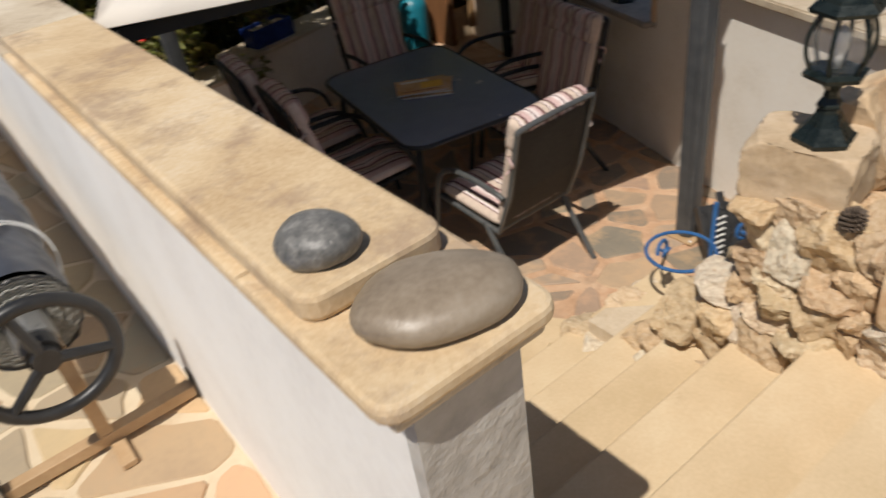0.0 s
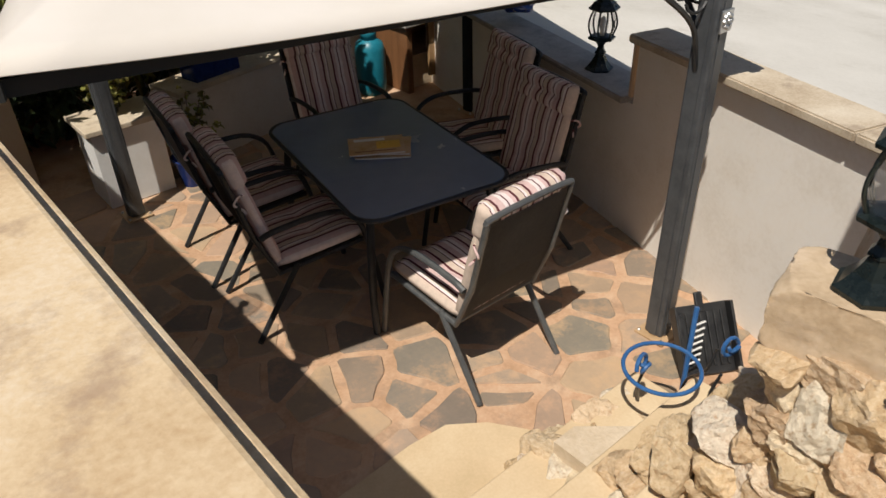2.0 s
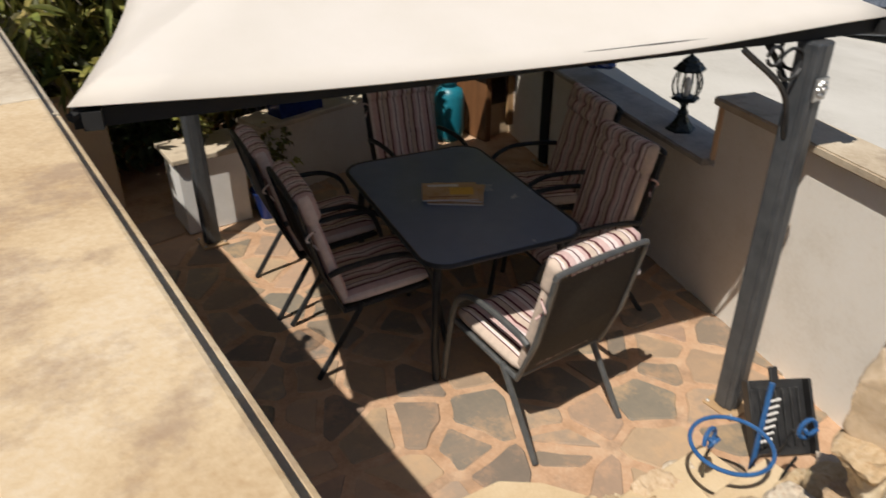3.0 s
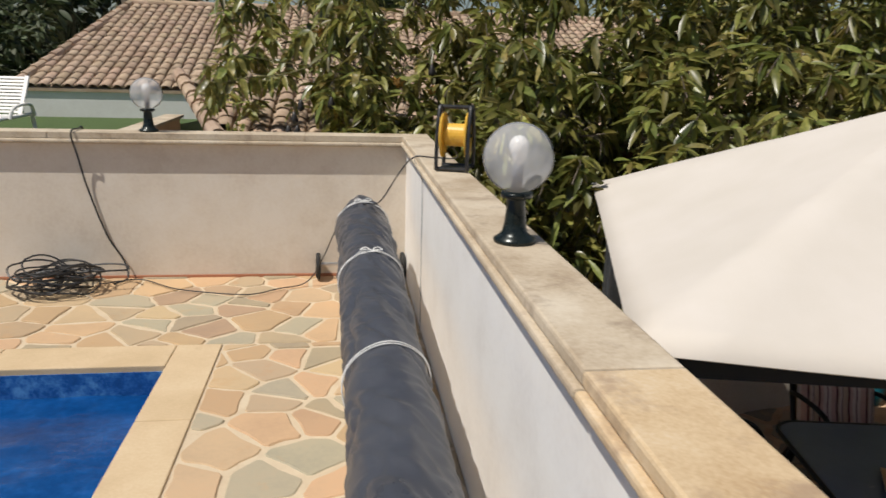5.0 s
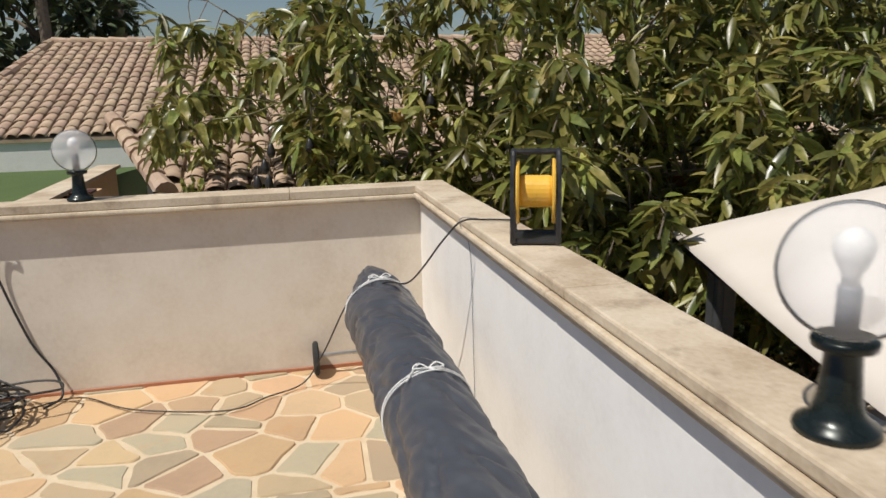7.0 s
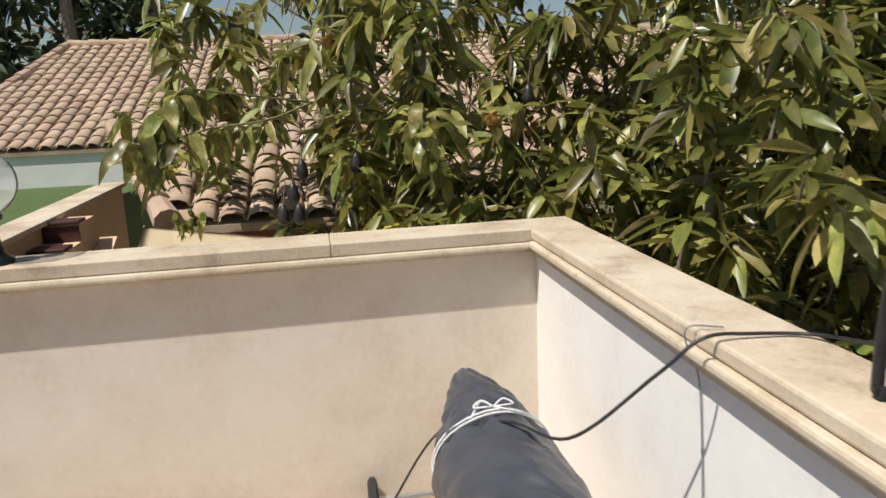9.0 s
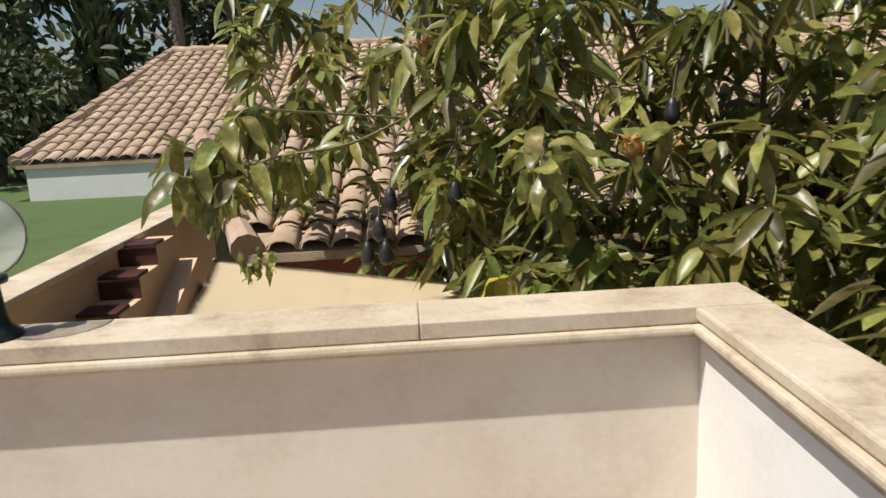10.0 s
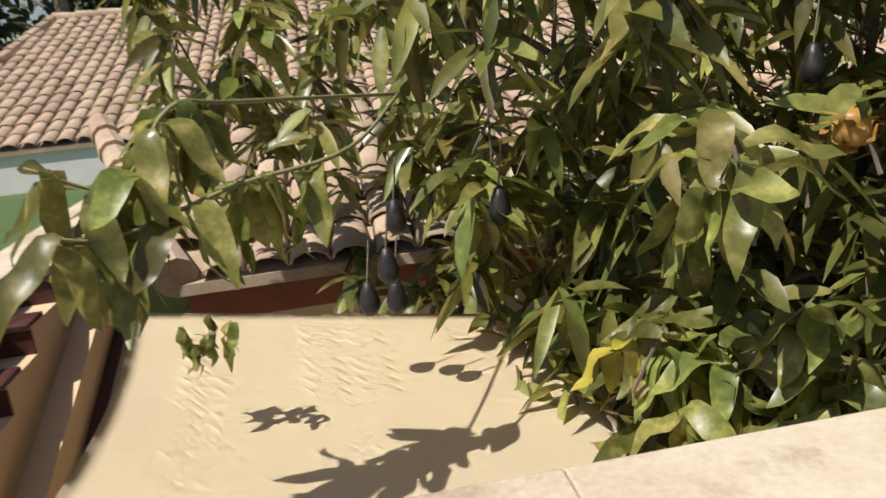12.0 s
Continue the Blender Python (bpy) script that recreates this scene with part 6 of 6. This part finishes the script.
    for k in range(16):
        p = Vector((-1.31, 6.9, 0.98)) + Vector((q.uniform(-0.09, 0.09), q.uniform(-0.04, 0.04), q.uniform(-0.02, 0.06)))
        shared("leaf", small[k % 3], tr, Matrix.Translation(p) @ pose(0, 0, 0, q.uniform(-30, 30), q.uniform(30, 85), math.degrees(q.uniform(0, 6.3))))
    for cx, cy, cz, mt in ((-0.39, 6.5, 0.97, LEAF_YELLOW), (0.012, 6.31, 1.37, LEAF_BRONZE), (0.34, 6.8, 1.3, LEAF_BRONZE), (1.77, 6.7, 1.22, LEAF_BRONZE), (-0.6, 7.1, 1.75, LEAF_BRONZE)):
        up = mt is LEAF_BRONZE
        me = leaf_mesh("young_leaf", 0.1 if up else 0.15, 0.032 if up else 0.05, 0.4, 0.3, mt, int(cx * 100))
        for k in range(11 if up else 5):
            shared("young_leaf", me, tr, Matrix.Translation((cx, cy, cz)) @ pose(0, 0, 0, 0, q.uniform(-88, -35) if up else q.uniform(10, 70), 40 * k + 25 * q.random()))
    for x, y, z in ((-0.78, 7.2, 1.17), (-0.83, 7.04, 1.07), (-0.89, 7.15, 0.945), (-0.81, 7.12, 0.95), (-0.51, 6.99, 1.21), (0.35, 6.9, 1.5)):
        bm = bmesh.new()
        lathe(bm, [(0.003, 0.05), (0.012, 0.045), (0.022, 0.02), (0.032, -0.015), (0.031, -0.035), (0.018, -0.055), (0.003, -0.06)], 14, Matrix.Translation((x, y, z)))
        fr = part("avocado", bm, FRUIT, tr, "dark ripe avocado", smooth=True)
        part("stalk", tube(bmesh.new(), [(x, y, z + 0.045), (x + 0.02, y + 0.01, z + 0.17)], 0.003, 5), BARK, fr)
    return tr


avocado_tree()


def bush_tree(label, x, y, z, h, w, n, seed, length=0.35, width=0.16, trunk=0.2):
    tr = thing("background_tree", label, "tree", "trees beyond the houses", at=pose(x, y, z))
    q = random.Random(seed)
    part("trunk", tube(bmesh.new(), bend([(0, 0, 0), (0.1, 0, h * 0.3), (0.0, 0.1, h * 0.75)], 5), trunk, 8, trunk * 0.3), BARK, tr)
    for k in range(7):
        a = k * 0.9
        part("limb", tube(bmesh.new(), bend([(0.05, 0, h * (0.25 + 0.05 * k)), (math.cos(a) * w * 0.3, math.sin(a) * w * 0.3, h * (0.4 + 0.06 * k)), (math.cos(a) * w * 0.7, math.sin(a) * w * 0.7, h * (0.45 + 0.06 * k))], 4), trunk * 0.35, 6, trunk * 0.08), BARK, tr)
    clumps = []
    for _ in range(44):
        a, rr, zz = q.uniform(0, 6.3), math.sqrt(q.random()), q.uniform(0.22, 0.96)
        prof = math.sin(math.pi * min(1, zz * 0.95 + 0.08)) ** 0.6
        clumps.append((Vector((math.cos(a) * rr * w * prof, math.sin(a) * rr * w * prof, zz * h)), q.uniform(0.12, 0.26) * w))
    leaves = []
    for _ in range(n):
        c, s = q.choice(clumps)
        d = Vector((q.gauss(0, 1), q.gauss(0, 1), q.gauss(0, 0.8))).normalized()
        leaves.append((c + d * s * q.uniform(0.5, 1.0) * 1.3, (d + Vector((0, 0, q.uniform(-0.6, 0.4)))).normalized()))
    tree_crown("crown", leaves, LEAF_FAR, tr, length, width, seed)
    return tr


bush_tree("dense dark green orange tree behind the lawn", -7.9, 17.2, 0.46, 2.3, 1.9, 5200, 71, 0.16, 0.09, 0.12)
bush_tree("dense dark green orange tree behind the lawn", -11.6, 17.0, 0.46, 2.8, 2.2, 4200, 72, 0.18, 0.1, 0.12)
for i, (x, y, h, w) in enumerate(((-12, 27, 9.5, 3.6), (-15, 23, 9, 3.6), (-20, 25, 11, 4), (-8.4, 31, 8.6, 3.0), (1.5, 30, 5.2, 3.0), (8, 30, 4.6, 3.2), (14, 26, 5.0, 3.4), (20, 22, 6.0, 3.6), (-24, 20, 10, 4))):
    bush_tree("tall dark tree in the distance beyond the house", x, y, -1.02, h, w, 2600, 80 + i, 0.5, 0.24, 0.3)
for i, (x, y, h, w) in enumerate(((13, 15.5, 4.2, 2.4), (17, 13, 5, 3), (21, 9.5, 4.5, 3), (10, 17.5, 4.2, 2.4), (23, 5.5, 4.5, 3))):
    bush_tree("dark olive tree at the edge of the drive", x, y, ground_z(x, y), h, w, 2600, 120 + i, 0.3, 0.1, 0.22)


def cypress(x, y, h):
    tr = thing("cypress", "slender dark cypress in the distance", "tree", "trees beyond the houses", at=pose(x, y, -1.02))
    q = random.Random(int(x * 10))
    part("trunk", tube(bmesh.new(), [(0, 0, 0), (0, 0, h * 0.9)], 0.18, 8, 0.03), BARK, tr)
    leaves = []
    for _ in range(2600):
        t = q.random() ** 0.9
        rr = 0.75 * (1 - t) ** 0.6 * (0.6 + 0.4 * min(1, t * 6)) * q.uniform(0.6, 1.05)
        a = q.uniform(0, 6.3)
        leaves.append((Vector((math.cos(a) * rr, math.sin(a) * rr, 0.4 + t * (h - 0.4))), Vector((math.cos(a) * 0.3, math.sin(a) * 0.3, 1)).normalized()))
    tree_crown("crown", leaves, LEAF_FAR, tr, 0.4, 0.14, 9, 0.0)


cypress(-9.4, 26, 9.5)


def palm(x, y, h):
    tr = thing("palm_tree", "shaggy palm tree in the distance", "tree", "trees beyond the houses", at=pose(x, y, -1.02))
    q = random.Random(int(y * 7))
    part("trunk", tube(bmesh.new(), [(0, 0, 0), (0.05, 0, h * 0.5), (0, 0, h)], 0.22, 10, 0.17), BARK, tr)
    for k in range(22):
        a, e = q.uniform(0, 6.3), q.uniform(-0.5, 1.1)
        d = Vector((math.cos(a) * math.cos(e), math.sin(a) * math.cos(e), math.sin(e)))
        spine = bend([Vector((0, 0, h)), Vector((0, 0, h)) + d * 0.8, Vector((0, 0, h)) + d * 1.5 - Vector((0, 0, 0.5))], 8)
        bm = bmesh.new()
        side = d.cross(Vector((0, 0, 1))).normalized()
        for i in range(3, len(spine)):
            for s in (-1, 1):
                t = i / len(spine)
                tip = spine[i] + side * s * 0.4 * (1.1 - t) + d * 0.2 - Vector((0, 0, 0.14))
                v = [bm.verts.new(p) for p in (spine[i], spine[i] + d * 0.05, tip)]
                bm.faces.new(v)
        tube(bm, spine, 0.02, 4, 0.006)
        part("frond", bm, LEAF_FAR, tr)


palm(-7.7, 28, 6.0)
palm(-5.8, 30, 5.6)
# dark shrubs in the bed under the avocado tree
for k, (x, y, h, w) in enumerate(((0.6, 6.5, 1.2, 0.6), (2.6, 6.5, 0.9, 0.6), (1.3, 6.3, 0.7, 0.5))):
    bush_tree("dark leafy shrub in the planting bed", x, y, -1.02, h, w, 900, 150 + k, 0.11, 0.05, 0.03)
# boundary wall across the drive
tagged(part("wall_drive", boxes((14, 30, 3.2, 3.4, -3.6, -0.6)), RENDER_CREAM), "cream boundary wall beyond the car", "wall", kind="structure")
tagged(part("wall_drive_back", boxes((14, 26, 18.5, 18.7, -3.6, 0.2)), RENDER_CREAM), "low cream wall at the end of the drive", "wall", kind="structure")

# ---- pieces: paving and roof tiles ----
for nm, owner, mat, z, args, ins in (
        ("paving_stone", terrace, STONE_T, 0.0, (-1.09, 0.04, -0.9, 4.475, 0.22, 0.02), None),
        ("paving_stone", terrace, STONE_T, 0.0, (-4.6, 0.04, 4.485, 5.82, 0.22, 0.02), None),
        ("paving_stone", patio, STONE_P, PATIO, (0.2, 3.6, 1.25, 5.3, 0.24, 0.042), lambda x, y: x < 3.42 + (y - 1.5) * 0.3 and not (y < 1.84 and x < 1.85) and not (1.2 < x < 1.75 and y > 5.0))):
    for poly in crazy_cells(*args, rng, ins):
        part(nm, prism(bmesh.new(), poly, z - 0.03, z + rng.uniform(-0.004, 0.003), 0.006), mat, owner)


def tile_mesh():
    """A curved barrel tile, 0.18 wide and 0.36 long, a little tapered."""
    bm = bmesh.new()
    rows = []
    for v, w in ((0, 0.088), (0.36, 0.07)):
        for th in (0.0, 0.014):
            rows.append([bm.verts.new(((w + th) * math.cos(radians(a)), v, (w + th) * 0.62 * math.sin(radians(a)) + (0.014 if v == 0 else 0.0))) for a in (0, 36, 72, 108, 144, 180)])
    lo0, hi0, lo1, hi1 = rows
    for j in range(5):
        bm.faces.new((hi0[j], hi0[j + 1], hi1[j + 1], hi1[j]))
        bm.faces.new((lo0[j + 1], lo0[j], hi0[j], hi0[j + 1])[::-1])
    for a in (0, 5):
        bm.faces.new((lo0[a], hi0[a], hi1[a], lo1[a]))
    bmesh.ops.recalc_face_normals(bm, faces=bm.faces)
    return bm


tme = mesh_of(tile_mesh(), "roof_tile", True)
tme.materials.append(TILE_ROOF)
slots = []
for plane, y0, y1, sl, x0, x1 in (("main", 13.95, 18.9, SL, -5.85, 8.9), ("wing", 8.4, 10.6, SW, -2.5, 5.9)):
    rows = int(math.hypot(y1 - y0, (y1 - y0) * sl) / 0.29)
    for k in range(rows + 1):
        y = y0 + k * (y1 - y0) / rows
        for i in range(int((x1 - x0) / 0.2)):
            x = x0 + i * 0.2
            if plane == "main" and x < -5.85 + (y - 13.95) * 0.14:
                continue
            if plane == "wing" and x < -1.65 - (y - 8.4) * 0.354:
                continue
            slots.append((x, y, sl))
slots.sort(key=lambda s: abs(s[0] + 1.6) + 0.35 * s[1])
rest = []
for k, (x, y, sl) in enumerate(slots):
    m = Matrix.Translation((x + rng.uniform(-0.006, 0.006), y, roof_z(y) - 0.005)) @ Matrix.Rotation(math.atan(sl) + rng.uniform(-0.015, 0.015), 4, "X") @ Matrix.Rotation(rng.uniform(-0.02, 0.02), 4, "Z")
    if k < 300:
        shared("roof_tile", tme, roof, m)
    else:
        rest.append(m)
vs = [v.co.copy() for v in tme.vertices]
fs = [tuple(p.vertices) for p in tme.polygons]
verts, faces = [], []
for m in rest:
    k0 = len(verts)
    verts.extend(tuple(m @ v) for v in vs)
    faces.extend(tuple(i + k0 for i in f) for f in fs)
me = bpy.data.meshes.new("roof_tiles")
me.from_pydata(verts, [], faces)
me.materials.append(TILE_REST)
for p in me.polygons:
    p.use_smooth = True
ob = new("roof_tiles", me)
ob.parent = roof
ob["kind"] = "stuff"
# ridge and hip tiles
bm = bmesh.new()
for a, b, n in ((Vector((-5.2, 19, 2.66)), Vector((9, 19, 2.66)), 38), (Vector((-5.9, 13.95, 0.98)), Vector((-5.2, 19, 2.66)), 15), (Vector((-1.7, 8.4, 0.73)), Vector((-2.55, 10.8, 1.31)), 7)):
    for i in range(n):
        p, q_ = a.lerp(b, i / n), a.lerp(b, (i + 1.12) / n)
        tube(bm, [p + Vector((0, 0, 0.012)), q_], 0.1, 10, 0.08)
part("ridge_tiles", bm, TILE_REST, house)["kind"] = "stuff"
